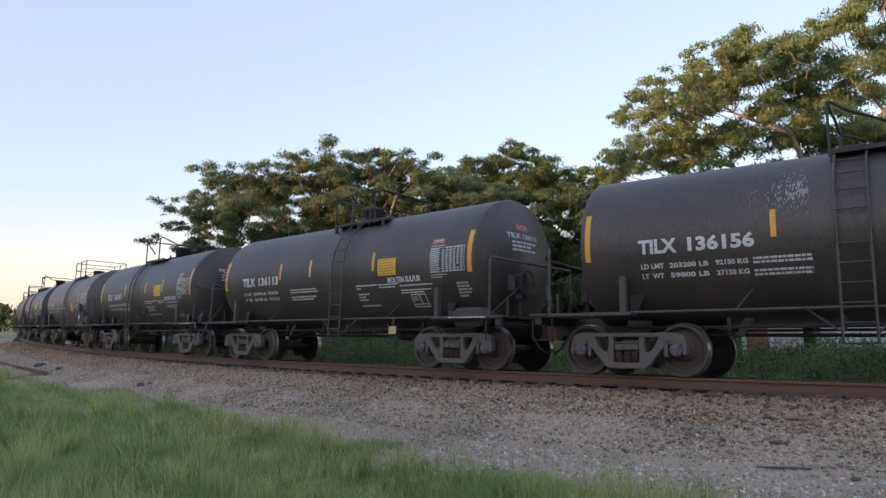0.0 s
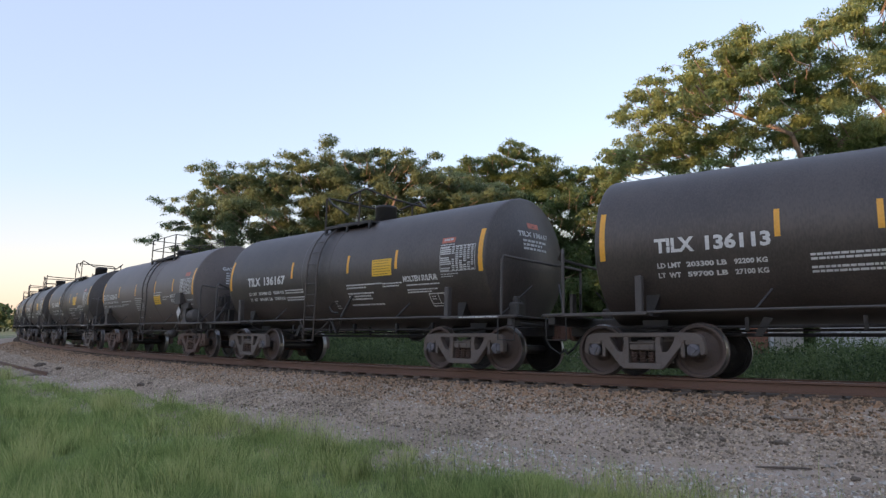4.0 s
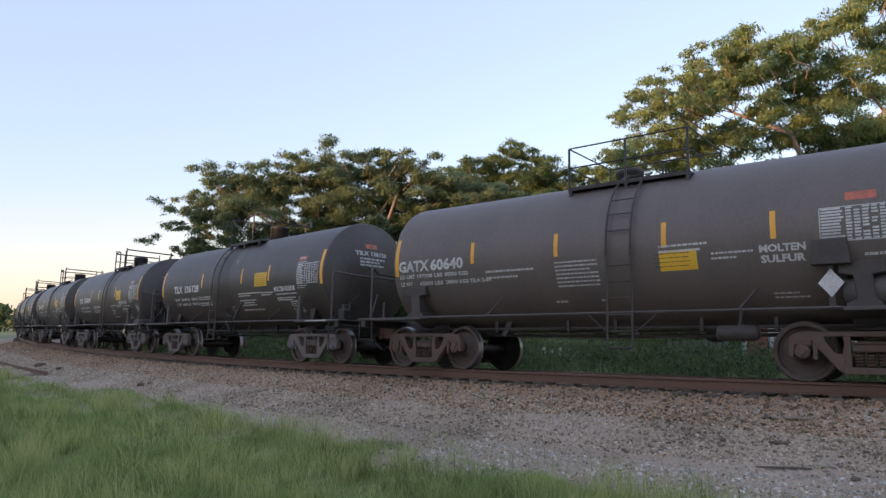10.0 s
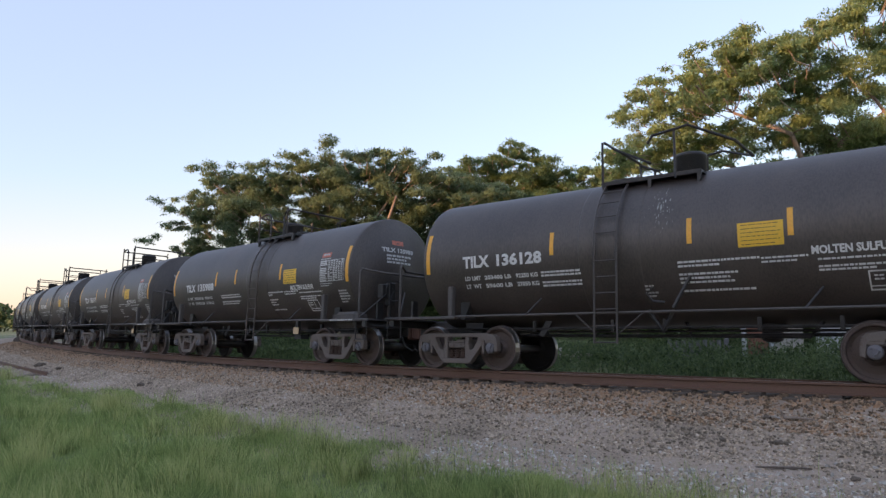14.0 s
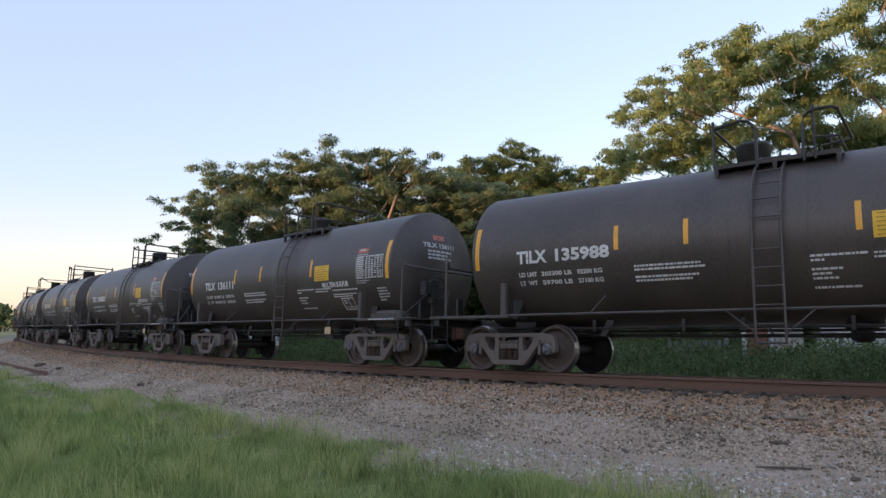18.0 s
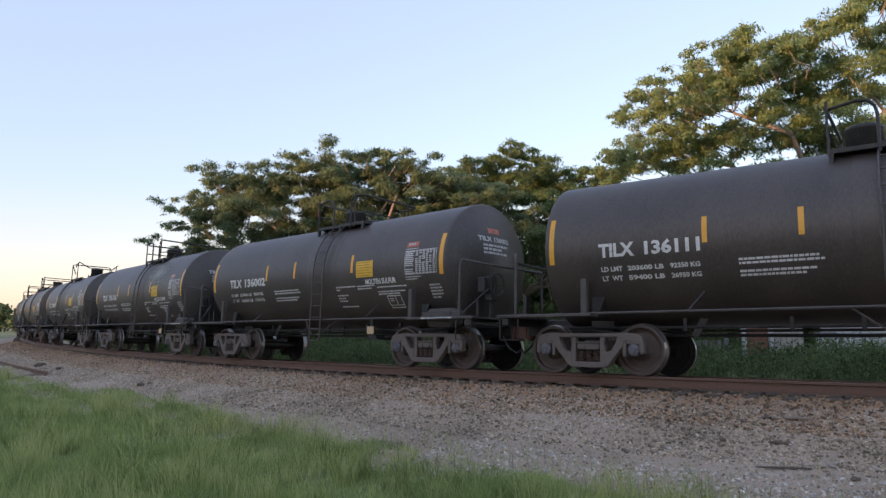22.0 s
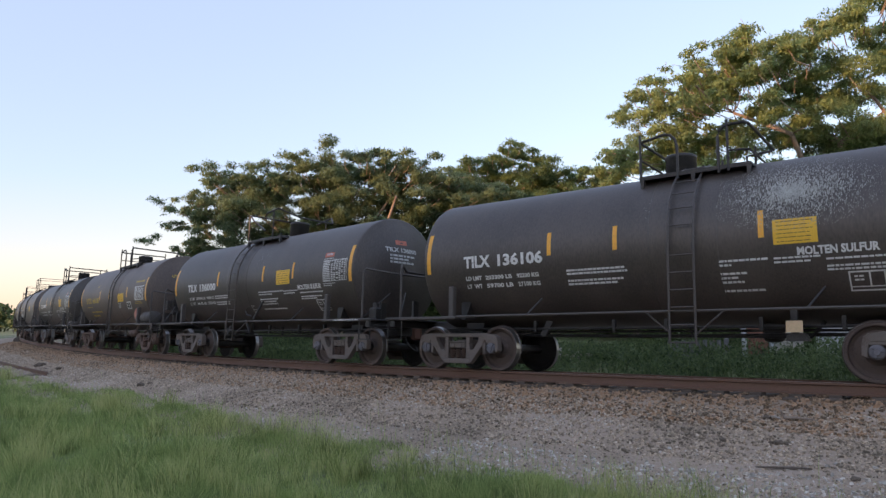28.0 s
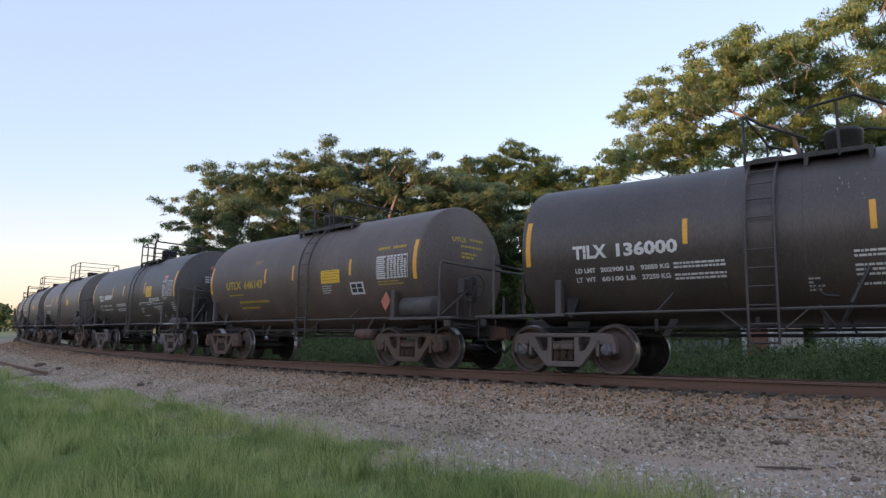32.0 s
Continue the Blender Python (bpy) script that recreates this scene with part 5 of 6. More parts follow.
def build_stones(name, n, s_lo, s_hi, d_lo, d_hi, r_lo, r_hi, mat, seed, label, thin=None):
    """Broken stones: squashed octahedra with jittered corners, joined."""
    rng = np.random.default_rng(seed)
    u = rng.random(n)
    s = s_hi - (s_hi - s_lo) * u ** 1.5
    lat = rng.uniform(d_lo, d_hi, n) if thin is None else d_lo + (d_hi - d_lo) * rng.random(n) ** thin
    th = np.interp(s, _s, LINE_TH)
    px, py = np.interp(s, _s, LINE_X) + np.sin(th) * lat, np.interp(s, _s, LINE_Y) - np.cos(th) * lat
    z, _, _ = ground_z(px, py)
    keep = in_view(px, py, 3) & ((np.abs(lat - 0.15) < 0.6) | (np.abs(lat - 0.15) > 0.88))
    px, py, z = px[keep], py[keep], z[keep]
    n = len(px)
    r = (r_lo + (r_hi - r_lo) * rng.random(n) ** 2.2) * (1 + np.clip((np.hypot(px, py) - 16) / 50, 0, 1.2))
    # close by, blunt broken blocks; further off, simple pointed chips
    near = np.hypot(px, py) < 17
    vs, fs, o = [], [], 0
    block = np.array([(1, 0.2, -0.7), (0.1, 1, -0.7), (-1, -0.1, -0.7), (-0.2, -1, -0.7), (0.62, 0.45, 0.6), (-0.4, 0.6, 0.6), (-0.62, -0.4, 0.6), (0.4, -0.62, 0.6)], float)
    chip = np.array([(1, 0, -0.4), (0, 1, -0.4), (-1, 0, -0.4), (0, -1, -0.4), (0, 0, 0.9)], float)
    for shape, sel, f in ((block, near, [(0, 1, 5, 4), (1, 2, 6, 5), (2, 3, 7, 6), (3, 0, 4, 7), (4, 5, 6, 7)]), (chip, ~near, [(0, 1, 4), (1, 2, 4), (2, 3, 4), (3, 0, 4)])):
        m, k = int(sel.sum()), len(shape)
        if not m:
            continue
        v = shape[None] * (0.75 + 0.5 * rng.random((m, k, 1))) * rng.uniform(0.65, 1.2, (m, 1, 3)) + rng.normal(0, 0.14, (m, k, 3))
        tilt = rng.normal(0, 0.35, (m, 1))
        ct, st = np.cos(tilt), np.sin(tilt)
        v = np.stack((v[:, :, 0] * ct - v[:, :, 2] * st, v[:, :, 1], v[:, :, 0] * st + v[:, :, 2] * ct), 2)
        a = rng.uniform(0, 2 * np.pi, (m, 1))
        c, q = np.cos(a), np.sin(a)
        v = np.stack((v[:, :, 0] * c - v[:, :, 1] * q, v[:, :, 0] * q + v[:, :, 1] * c, v[:, :, 2]), 2) * r[sel][:, None, None]
        v += np.stack((px[sel], py[sel], z[sel] + r[sel] * 0.22), 1)[:, None]
        vs.append(v.reshape(-1, 3))
        fs += (o + np.arange(m)[:, None, None] * k + np.array(f)[None]).reshape(-1, len(f[0])).tolist()
        o += m * k
    ob = mesh_ob(name, np.concatenate(vs).tolist(), fs, mat)
    tagged(ob, label, "gravel", kind="stuff")


# ---- trees ----


def tree(name, base, limbs, clumps, mat, label, seed, trunk_r=0.35, fork=2.5, leaf=(0.22, 0.08), per=150, size=1.0, droop=0.4, front=0.0):
    """Trunk, limbs that fork out to each clump of the crown, and small leaves round every clump."""
    rng = random.Random(seed)
    nr = np.random.default_rng(seed)
    th = tagged(new(name), label, "tree")
    th.location = base
    bm = B()
    top = Vector((rng.uniform(-0.3, 0.3), rng.uniform(-0.3, 0.3), fork))
    tube(bm, [(0, 0, -0.3), (0.05, 0.02, fork * 0.3), (top.x * 0.6, top.y * 0.6, fork * 0.7), top], trunk_r, 9, trunk_r * 0.75)
    part("trunk", bm, M_BARK, th, "pale brown bark", True)
    ends = []
    for k in range(limbs):
        c = clumps[int(k * len(clumps) / limbs)]
        tgt = Vector(c[:3]) * 0.82
        flat = Vector((tgt.x, tgt.y, 0)) * 0.35
        mid = Vector((flat.x, flat.y, fork + (tgt.z - fork) * 0.30)) + Vector((rng.uniform(-0.3, 0.3), rng.uniform(-0.3, 0.3), 0))
        mid2 = mid.lerp(tgt, 0.55) + Vector((rng.uniform(-0.5, 0.5), rng.uniform(-0.4, 0.4) + front, rng.uniform(0.0, 0.5)))
        bm = B()
        tube(bm, [top - Vector((0, 0, 0.3)), top.lerp(mid, 0.5) + Vector((rng.uniform(-0.15, 0.15), 0, 0.1)), mid, mid2, tgt], trunk_r * 0.5, 7, trunk_r * 0.14)
        part("limb", bm, M_BARK, th, "", True)
        ends += [mid2, tgt, mid2.lerp(tgt, 0.5)]
    bm = B()
    for c in clumps:
        q = Vector(c[:3])
        e = min(ends, key=lambda p: (p - q).length + max(0, p.z - q.z) * 1.5)
        if (e - q).length > 1.5:
            e = q + (Vector((0, 0, fork)) - q).normalized() * rng.uniform(0.7, 1.3) + Vector((rng.uniform(-0.4, 0.4), rng.uniform(-0.3, 0.3), 0))
        mid = e.lerp(q, 0.5) + Vector((rng.uniform(-0.15, 0.15), rng.uniform(-0.15, 0.15), rng.uniform(-0.2, 0.1)))
        if rng.random() < 0.45:
            tube(bm, [e, mid, q], trunk_r * 0.04 + 0.006, 5, 0.008)
        for _ in range(1):
            t = q + Vector((rng.gauss(0, 0.6), rng.gauss(0, 0.6), rng.gauss(0, 0.3))) * c[3]
            tube(bm, [q.lerp(mid, 0.2), t], 0.010, 4, 0.006)
    tagged(part("twig_mass", bm, M_BARK, th, "", True), kind="stuff")
    # leaves: folded blades, hanging outwards
    pts, cs = [], []
    for c in clumps:
        n = int(per * c[3] ** 2)
        d = nr.normal(0, 1, (n, 3))
        d /= np.linalg.norm(d, axis=1)[:, None]
        rad = c[3] * nr.random(n) ** 0.45
        sub = nr.integers(0, 9, n)
        off = nr.normal(0, 0.36 * c[3], (9, 3)).clip(-0.7 * c[3], 0.7 * c[3])[sub]
        off[:, 2] *= 0.5
        p = off + d * rad[:, None] * np.array([0.66, 0.66, 0.30])
        p[:, 2] -= 0.10 * (p[:, 0] ** 2 + p[:, 1] ** 2) / max(c[3], 0.3)
        pts.append(p + np.array(c[:3]))
        cs.append(np.repeat(np.array(c[:3])[None], n, 0))
    p, cc = np.concatenate(pts), np.concatenate(cs)
    n = len(p)
    out = p - cc
    out[:, 2] *= 0.3
    out += nr.normal(0, 0.8, (n, 3))
    out[:, 2] -= droop * nr.random(n)
    out /= np.linalg.norm(out, axis=1)[:, None] + 1e-6
    side = np.cross(out, nr.normal(0, 1, (n, 3)) * 0.35 + np.array([0, 0, 1.0]))
    side /= np.linalg.norm(side, axis=1)[:, None] + 1e-6
    up = np.cross(side, out)
    L = (leaf[0] * size * nr.uniform(0.6, 1.4, n))[:, None]
    W = (leaf[1] * size * nr.uniform(0.7, 1.3, n))[:, None]
    v = np.empty((n, 3, 3))
    v[:, 0] = p + side * W + up * W * 0.2
    v[:, 1] = p - side * W + up * W * 0.2
    v[:, 2] = p + out * L - up * L * 0.15
    f = (np.arange(n) * 3)[:, None] + np.array([0, 1, 2])
    # leaves take the light of their clump's rounded side, so that a tuft shades as one soft mass
    soft = p - cc
    soft /= np.linalg.norm(soft, axis=1)[:, None] + 1e-6
    soft[:, 2] += 0.35
    face = np.cross(v[:, 1] - v[:, 0], v[:, 2] - v[:, 0])
    face /= np.linalg.norm(face, axis=1)[:, None] + 1e-9
    flip = (face * soft).sum(1) < 0
    f[flip] = f[flip][:, ::-1]
    face[flip] *= -1
    soft = soft + face * 0.8
    soft /= np.linalg.norm(soft, axis=1)[:, None]
    ob = mesh_ob("crown", v.reshape(-1, 3).tolist(), f.tolist(), mat, th, smooth=True)
    ob.data.normals_split_custom_set_from_vertices(np.repeat(soft, 3, 0).tolist())
    return th


def crown(lobes, seed, spread, n=5, part_r=0.55):
    """Leaf clumps from the lobes of a crown (x, z, radius), spread in depth."""
    rng = random.Random(seed)
    out = []
    for x, z, r in lobes:
        for _ in range(n):
            out.append((x + max(-0.7, min(0.7, rng.gauss(0, 0.4))) * r, rng.gauss(0, spread), z + max(-0.8, min(0.42, rng.gauss(-0.05, 0.34))) * r, r * part_r * rng.uniform(0.7, 1.25)))
    return out


def shrub_lobes(w, h, seed):
    rng = random.Random(seed)
    return [(rng.uniform(-w, w) * (1 - 0.4 * k / 12), 0.35 + h * k / 12, 0.75) for k in range(13)]


LOBES_A = [(-8.8, 7.3, 1.0), (-8.2, 9.0, 1.3), (-6.9, 10.0, 1.6), (-7.2, 7.9, 1.7), (-4.4, 9.9, 1.7), (-2.0, 10.8, 1.6), (0.5, 11.0, 1.7), (2.9, 10.8, 1.6), (5.0, 10.2, 1.6), (-4.1, 8.5, 2.1), (-1.3, 8.7, 2.1),
           (1.5, 8.3, 2.1), (4.3, 7.9, 2.1), (-5.5, 6.6, 1.7), (-8.9, 6.1, 1.2), (6.4, 8.1, 1.9), (-1.3, 6.3, 2.1), (2.1, 5.8, 2.1), (-7.6, 5.6, 1.6), (-5.6, 4.6, 1.7), (-3.4, 5.0, 1.9), (0.4, 4.4, 2.0), (4.0, 5.4, 2.0), (6.6, 6.4, 1.9), (8.2, 9.0, 1.8), (9.0, 6.6, 2.0), (-5.6, 10.1, 1.2), (-3.2, 10.4, 1.3), (-0.8, 10.8, 1.3), (1.8, 10.8, 1.3), (4.0, 10.4, 1.3), (6.2, 9.5, 1.5), (-8.8, 8.2, 1.1),
           (-6.0, 8.9, 1.8), (-3.0, 7.0, 2.2), (0.0, 7.3, 2.2), (3.0, 7.0, 2.2), (5.6, 4.8, 2.0), (7.4, 9.4, 1.6), (9.6, 8.4, 1.8), (8.0, 5.0, 2.0), (10.6, 6.8, 2.0), (0.0, 9.8, 2.0), (3.6, 9.3, 1.9)]
LOBES_B = [(-3.3, 11.8, 1.6), (-2.0, 12.2, 1.4), (-0.2, 12.8, 1.5), (1.7, 12.1, 1.6), (3.3, 11.0, 1.6), (-1.7, 9.7, 2.3), (1.1, 9.1, 2.3), (4.0, 9.1, 1.9), (5.8, 10.1, 1.4), (-4.6, 10.6, 1.6), (-1.4, 6.7, 2.5), (2.7, 6.6, 2.5), (-5.8, 9.2, 2.0), (-6.0, 7.0, 2.2), (6.4, 7.6, 2.0),
           (4.8, 11.0, 1.5), (6.6, 11.2, 1.4), (6.2, 10.6, 1.5), (8.0, 10.0, 1.6), (8.4, 8.0, 2.0), (10.0, 9.2, 1.6), (4.5, 5.5, 2.2), (7.5, 5.5, 2.2), (-3.5, 8.3, 2.2), (-0.2, 11.0, 2.0), (2.5, 10.2, 2.0)]
LOBES_C = [(-6.6, 9.7, 0.7), (-5.6, 9.9, 0.6), (-6.4, 8.7, 0.9), (-5.0, 8.9, 0.9), (-3.8, 9.7, 0.9), (-2.8, 10.4, 0.9), (-1.5, 10.6, 0.9), (0.0, 11.8, 1.0), (1.3, 12.4, 1.0), (2.6, 11.7, 1.2), (-0.2, 10.3, 1.2), (1.4, 9.8, 1.4), (-4.6, 7.5, 1.0),
           (-6.2, 7.5, 0.9), (-7.8, 7.1, 0.8), (-2.9, 8.4, 1.2), (-1.0, 8.1, 1.2), (0.8, 7.7, 1.4), (2.4, 8.3, 1.2), (-5.5, 6.2, 1.1), (-3.7, 6.1, 1.1), (-4.6, 4.5, 0.9), (-2.3, 4.8, 0.9), (1.5, 5.7, 1.0), (4.0, 10.4, 1.4), (3.8, 7.6, 1.4), (-3.7, 11.0, 0.9), (-3.2, 10.5, 0.8), (-4.1, 10.5, 0.7), (-1.0, 3.4, 1.0), (0.6, 3.8, 1.1), (2.2, 4.2, 1.1), (-3.3, 3.2, 0.9), (0.0, 5.6, 1.1), (-1.6, 6.2, 1.0), (3.2, 5.6, 1.2), (-4.8, 3.0, 0.9), (1.6, 2.4, 1.0), (-0.5, 1.9, 0.9)]


def build_trees():
    g = -0.58
    tree("spreading_tree", (-6.45, 42, g), 10, crown(LOBES_A, 1, 2.0, 24, 0.33), M_LEAF_D, "spreading feathery-leaved tree with a wide flat crown", 1, 0.42, 2.6, (0.14, 0.042), 1000)
    tree("dense_tree", (5.41, 50, g), 7, crown(LOBES_B, 2, 2.0, 22, 0.36), M_LEAF_B, "dense dark green tree behind the others", 2, 0.4, 3.0, (0.18, 0.050), 760)
    tree("tall_feathery_tree", (15.9, 25, g), 12, [(c[0] - 1.66, *c[1:]) for c in crown(LOBES_C, 3, 1.8, 22, 0.44)], M_LEAF_A, "tall feathery-leaved tree with pale bare limbs", 4, 0.38, 3.4, (0.115, 0.034), 1500, front=-1.3)
    # lower growth that fills the gaps below the crowns
    for k, (x, y, w, h) in enumerate(((-9.0, 44, 3.5, 5.5), (-3.0, 45, 3.5, 6.0), (2.5, 44, 3.2, 7.0), (7.0, 43, 3.0, 8.5), (11.0, 40, 2.8, 8.0), (9.2, 33, 1.9, 6.0), (12.0, 31, 2.0, 6.5), (14.0, 33, 2.2, 7.0), (17.5, 34, 2.4, 7.5), (21.5, 35, 2.6, 8.5), (25.5, 37, 2.6, 9.0), (18.4, 30, 2.0, 6.0), (20.6, 31.5, 2.2, 6.5), (-16.0, 47, 3.0, 3.0), (15.2, 26.2, 1.9, 4.6), (12.6, 26.5, 1.6, 4.2))):
        tree("understory_tree", (x, y, g), 4, crown(shrub_lobes(w, h, k), 20 + k, 1.2, 12, 0.75), M_LEAF_B, "bushy dark green understory tree", 30 + k, 0.1, 0.6, (0.19, 0.055), 640 if x > 8.5 else 260)


def far_woods(name, places, h, mat, label, size, n_per, seed):
    """Distant woods: many leaf sprays in rounded masses, one object."""
    rng = np.random.default_rng(seed)
    vs = []
    for x, y in places:
        hh, r = h * rng.uniform(0.75, 1.15), h * rng.uniform(0.3, 0.45)
        d = rng.normal(0, 1, (n_per, 3))
        d /= np.linalg.norm(d, axis=1)[:, None]
        p = d * (rng.random((n_per, 1)) ** 0.4) * np.array([r * 1.25, r * 1.25, hh / 2]) + np.array([x, y, hh / 2 - 0.6])
        a, b = rng.normal(0, 1, (n_per, 3)), rng.normal(0, 1, (n_per, 3))
        a /= np.linalg.norm(a, axis=1)[:, None]
        b -= a * (a * b).sum(1)[:, None]
        b /= np.linalg.norm(b, axis=1)[:, None]
        L = size * rng.uniform(0.5, 1.3, (n_per, 1))
        vs.append(np.stack((p - a * L, p - b * L * 0.6, p + a * L, p + b * L * 0.6), 1).reshape(-1, 3))
    v = np.concatenate(vs)
    f = np.arange(len(v)).reshape(-1, 4)
    tagged(mesh_ob(name, v.tolist(), f.tolist(), mat), label, "woods", kind="stuff")


def build_woods():
    rng = random.Random(8)
    # along the horizon behind the train's tail
    places = [(-150 + 3.2 * k + rng.uniform(-2, 2), 200 + rng.uniform(-8, 8)) for k in range(75)]
    far_woods("far_woods", places, 7.5, M_LEAF_FAR, "low far woods along the horizon", 0.8, 260, 1)
    # a dense belt of trees that closes the view behind the crowns
    places = [(-13 + 1.5 * k + rng.uniform(-0.8, 0.8), 56 + rng.uniform(-2.5, 2.5)) for k in range(40)]
    far_woods("tree_belt", places, 8.0, M_LEAF_B, "dense dark green belt of trees behind the crowns", 0.36, 950, 3)
    # unseen tall woods behind the camera, added to keep the low sun off the track
    places = [(-42 + 0.67 * d + rng.uniform(-6, 6), -26 - 0.74 * d + rng.uniform(-6, 6)) for d in np.arange(-135, 100, 2.1)]
    far_woods("sunset_woods", places, 15.0, M_LEAF_FAR, "unseen tall woods added to block the low sun", 1.6, 320, 2)


def build_litter():
    """A broken branch, clods and a scrap on the gravel."""
    rng = random.Random(31)

    def at(x, y, lift=0.0):
        z, _, _ = ground_z(np.array([x]), np.array([y]))
        return Vector((x, y, float(z[0]) + lift))

    st = tagged(new("fallen_branch"), "grey weathered branch lying on the ballast bank", "branch")
    st.location = at(4.60, 9.62, 0.02)
    st.scale = (0.42, 0.8, 0.8)
    part("stem", tube(B(), [(-0.05, 0.02, 0.16), (0.02, 0.0, 0.04), (0.35, -0.12, 0.05), (0.75, -0.2, 0.03), (1.05, -0.3, 0.0)], 0.035, 6, 0.012), M_BARK, st)
    part("side_twig", tube(B(), [(0.35, -0.12, 0.05), (0.5, 0.05, 0.10), (0.7, 0.1, 0.06)], 0.016, 5, 0.006), M_BARK, st)
    ring = tagged(new("pale_hose_end"), "short curl of pale hose on the ballast", "hose")
    ring.location = at(4.53, 9.68, 0.03)
    part("curl", tube(B(), [(0.05 * math.cos(a), 0.05 * math.sin(a), 0.01 * a) for a in np.linspace(0, 4.4, 9)], 0.014, 6), M_PALE, ring)
    bark = tagged(new("bark_strip"), "flat brown strip of bark on the dirt road", "bark")
    bark.location = at(3.75, 7.95, 0.012)
    part("strip", slab(B(), [(-0.28, 0.0), (-0.1, -0.005), (0.1, 0.0), (0.3, 0.004), (0.3, 0.016), (0.1, 0.022), (-0.1, 0.018), (-0.28, 0.01)], -0.018, 0.018, 0.003), M_TIE, bark)
    bark.rotation_euler = (0, 0, -0.35)
    for k, (x, y, r) in enumerate(((4.16, 8.86, 0.06), (4.23, 8.80, 0.045), (4.10, 8.92, 0.04), (3.6, 9.22, 0.05), (4.46, 9.80, 0.06), (-17.5, 29.9, 0.2), (-15.3, 27.4, 0.12), (-8.71, 19.8, 0.11), (-8.5, 19.9, 0.07), (4.22, 7.35, 0.05))):
        bm = B()
        bmesh.ops.create_icosphere(bm, subdivisions=2, radius=r)
        for v in bm.verts:
            v.co *= 1 + 0.5 * noise.noise(v.co * 1.6 / r + Vector((k, 0, 0))) + 0.25 * noise.noise(v.co * 4 / r)
            v.co.z *= 0.55
        me = bpy.data.meshes.new("clod")
        bm.to_mesh(me)
        bm.free()
        me.materials.append(M_CLOD)
        ob = new("clod", me)
        ob.location = at(x, y, r * 0.3)
        tagged(ob, "dark dry clod of earth and ballast fines", "clod", "clods on the gravel")


def fence_run(x0, x1, y, top, mat, label, width=0.14, gap=0.012, seed=0, low=0.0, lean=0.0):
    """Upright boards on two rails between posts."""
    rng = random.Random(seed)
    f = tagged(new("board_fence"), label, "fence", "yard fences behind the weeds")
    f.location = (x0, y, -0.62)
    n = int((x1 - x0) / (width + gap))
    first = {}
    for k in range(n):
        v = k % 3
        if v not in first:
            h = top + 0.62 + (-0.02, 0.0, 0.015)[v]
            b = part("board", box(B(), 0, width, -0.012, 0.012, low, h, 0.003), mat, f)
            first[v] = b
        else:
            b = new("board", first[v].data)
            b.parent = f
        b.location = (k * (width + gap), rng.uniform(-0.004, 0.004), rng.uniform(-0.01, 0.01))
    for z in (low + 0.25, top + 0.62 - 0.3):
        part("fence_rail", box(B(), 0, x1 - x0, 0.016, 0.06, z, z + 0.09, 0.005), mat, f)
    for x in np.arange(0.05, x1 - x0, 1.8):
        part("fence_post", box(B(), x, x + 0.09, 0.064, 0.15, 0, top + 0.66, 0.006), mat, f)
    return f


def build_yard():
    """The yard behind the weeds: white and grey board fences, a brown gate, a white post and planks."""
    fence_run(11.6, 19.0, 21.4, 1.12, M_SIDING, "white painted board fence behind the weeds", seed=1)
    fence_run(10.2, 11.2, 21.5, 0.9, M_CREAM, "cream painted board fence section", 0.16, 0.02, 2)
    fence_run(6.9, 8.9, 21.6, 0.12, M_GREYWOOD, "low grey weathered fence with gaps", 0.13, 0.09, 3)
    fence_run(3.2, 4.9, 23.2, -0.08, M_CREAM, "low pale picket fence half hidden by weeds", 0.09, 0.2, 4)
    g = tagged(new("yard_gate"), "brown wooden yard gate between white posts", "gate")
    g.location = (9.25, 21.3, -0.62)
    for k in range(4):
        part("board", box(B(), 0.03 + 0.155 * k, 0.175 + 0.155 * k, -0.015, 0.015, 0.08, 1.45, 0.004), M_BRICK, g)
    for z in (0.3, 1.15):
        part("gate_rail", box(B(), 0.03, 0.64, 0.018, 0.06, z, z + 0.1, 0.005), M_BRICK, g)
    for x in (9.1, 9.93):
        p = tagged(new("gate_post"), "square white painted gate post", "post", "posts of the yard gate")
        p.location = (x, 21.3, -0.62)
        part("shaft", box(B(), 0, 0.12, -0.06, 0.06, 0, 1.6, 0.008), M_SIDING, p)
        part("cap", box(B(), -0.015, 0.135, -0.075, 0.075, 1.603, 1.64, 0.006), M_SIDING, p)
    b = tagged(new("white_bin"), "upright white box standing in front of the fence", "bin")
    b.location = (11.25, 20.9, -0.62)
    part("body", box(B(), 0, 0.42, -0.2, 0.2, 0, 0.85, 0.02), M_SIDING, b)
    part("lid", box(B(), -0.02, 0.44, -0.22, 0.22, 0.853, 0.9, 0.01), M_GREYWOOD, b)
    q = tagged(new("plank"), "long cream plank resting on the white fence's foot", "plank")
    q.location = (10.3, 20.75, -0.62)
    part("board", box(B(), 0, 1.9, -0.03, 0.03, 0, 0.16, 0.006), M_CREAM, q)


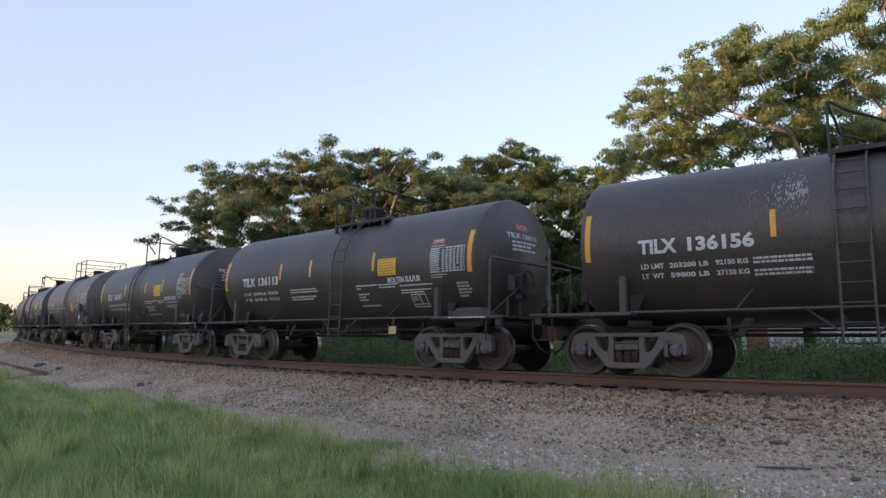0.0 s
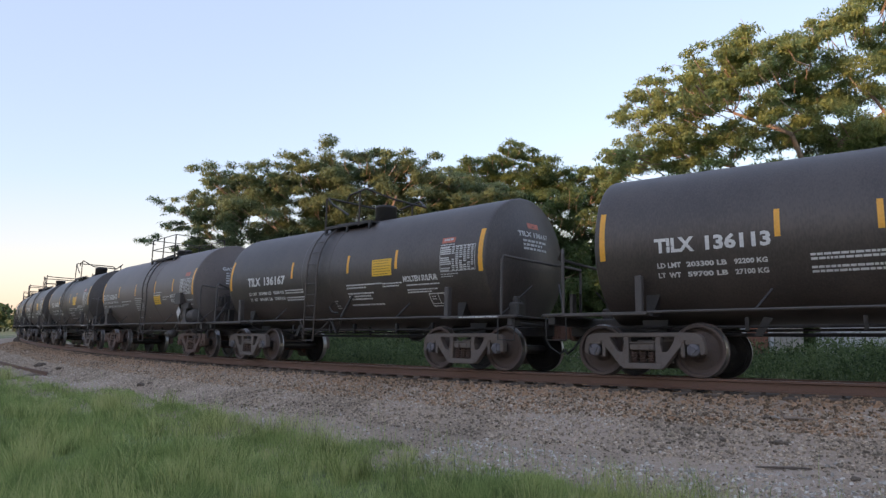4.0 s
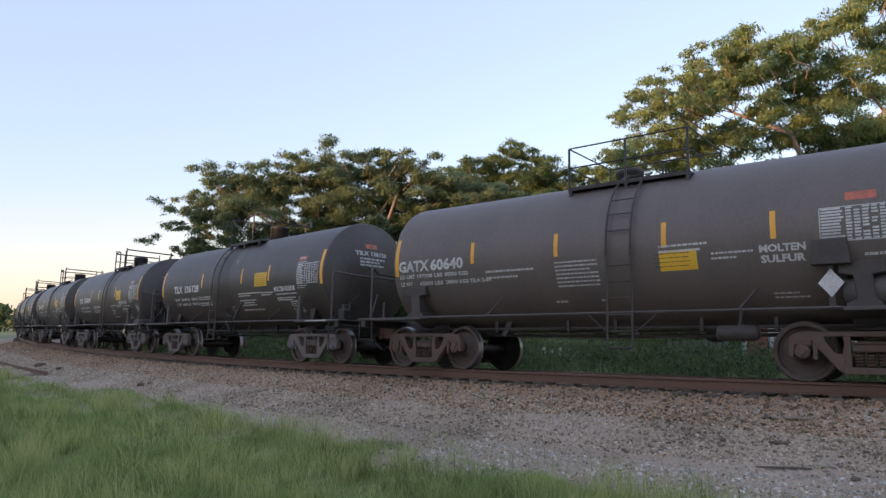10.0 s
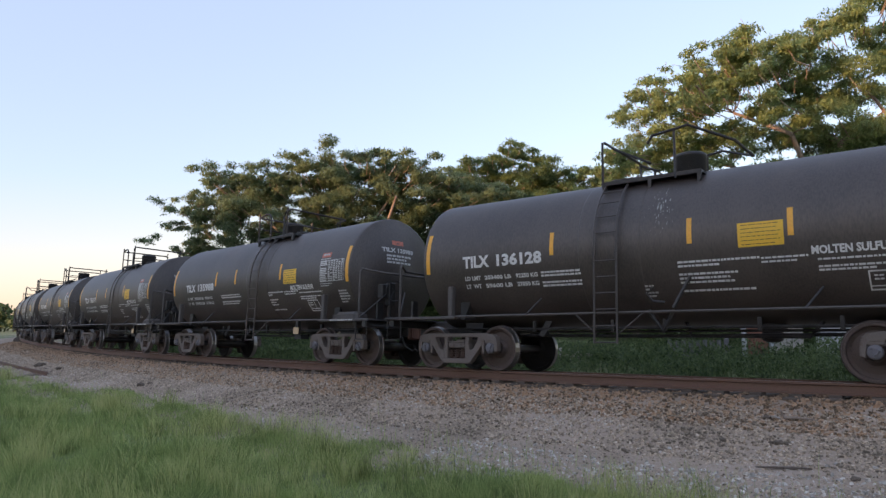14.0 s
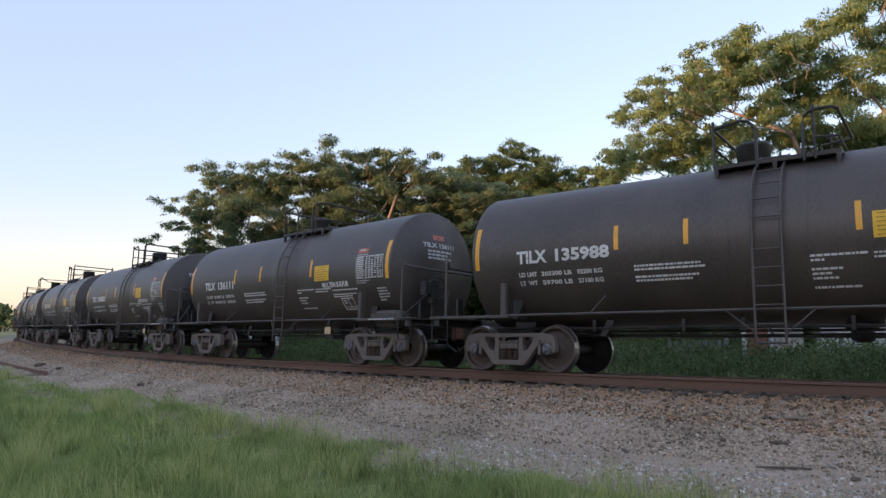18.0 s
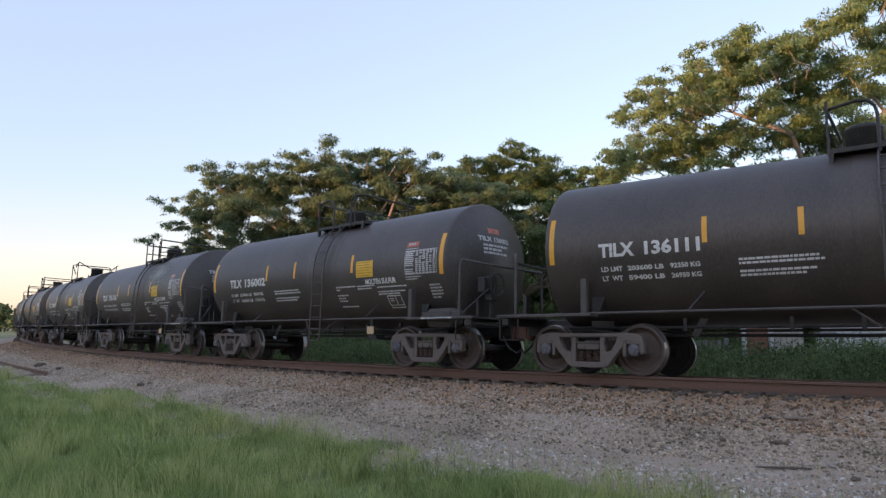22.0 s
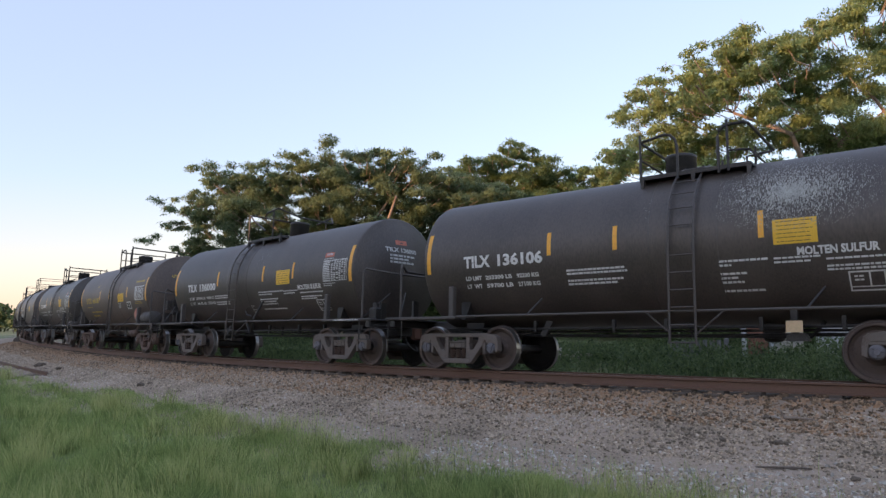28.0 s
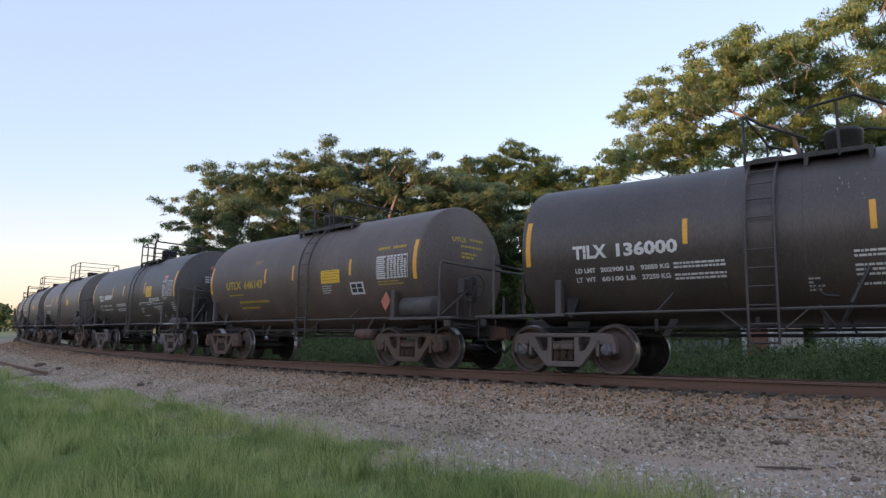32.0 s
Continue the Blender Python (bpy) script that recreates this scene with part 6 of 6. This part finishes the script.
build_woods()
build_yard()
build_litter()
build_grass()
build_weeds()
build_stones("ballast", 72000, -55, 13, -1.6, 2.9, 0.016, 0.044, M_STONE, 11, "brown crushed ballast stones along the track")
build_stones("bank_gravel", 52000, -50, 13, 2.1, 4.15, 0.013, 0.034, M_STONE_G, 13, "grey-brown crushed stones at the foot of the ballast bank")
build_stones("road_gravel", 34000, -40, 13, 3.9, 6.7, 0.006, 0.024, M_STONE_G, 12, "pale grey gravel on the service road")
build_stones("pale_stones", 1900, -30, 13, 3.8, 6.6, 0.010, 0.040, M_PALE, 14, "larger pale limestone pieces on the road")
build_stones("pale_gravel", 3600, 4, 13, 4.5, 6.4, 0.010, 0.04, M_PALE, 15, "pale limestone chips strewn over the dirt road")
build_trees()


# ---- the train's run ----
CAR_0, CAR_PITCH = 9.311, 12.302
SPEED, GAIN = 3.10741, 0.01948


# slack in the couplers and longer bodies shift some cars a little
SHIFT = {3: 0.13, 5: -0.04, 7: -0.03, 9: 0.06}


def run(k, t):
    return CAR_0 + SHIFT.get(k, 0.0) - CAR_PITCH * k + SPEED * t + GAIN * t * t / 2


def car_pose(s):
    ax, ay, _ = line(s + TRUCKS / 2)
    bx, by, _ = line(s - TRUCKS / 2)
    return Matrix.Translation(((ax + bx) / 2, (ay + by) / 2, 0)) @ Matrix.Rotation(math.atan2(ay - by, ax - bx), 4, "Z") @ BANK


def motions():
    ts = [k * 0.5 for k in range(65)]
    spin = [k / 6 for k in range(193)]
    for k, car in enumerate(CARS):
        walk(car, [(t, car_pose(run(k, t))) for t in ts])
        trucks = sorted((c for c in car.children if c.name.split(".")[0] == "truck"), key=lambda c: c.location.x)
        sets = sorted((c for c in car.children if c.name.split(".")[0] == "wheelset"), key=lambda c: c.location.x)
        homes = [-TRUCKS / 2 - AXLES / 2, -TRUCKS / 2 + AXLES / 2, TRUCKS / 2 - AXLES / 2, TRUCKS / 2 + AXLES / 2]

        def local(s, at):
            x, y, th = line(s + at)
            return car_pose(s).inverted() @ Matrix.Translation((x, y, 0)) @ Matrix.Rotation(th, 4, "Z") @ BANK

        for c, at in zip(trucks, (-TRUCKS / 2, TRUCKS / 2)):
            walk(c, [(t, local(run(k, t), at)) for t in ts])
        for j, (c, at) in enumerate(zip(sets, homes)):
            rows = []
            for t in spin:
                s = run(k, t)
                roll = Matrix.Translation((0, 0, 0.459)) @ Matrix.Rotation((s + at) / 0.457 + j * 0.7, 4, "Y")
                truck = local(s, -TRUCKS / 2 if at < 0 else TRUCKS / 2)
                rows.append((t, truck @ Matrix.Translation((at - (-TRUCKS / 2 if at < 0 else TRUCKS / 2), 0, 0)) @ roll))
            walk(c, rows)


motions()
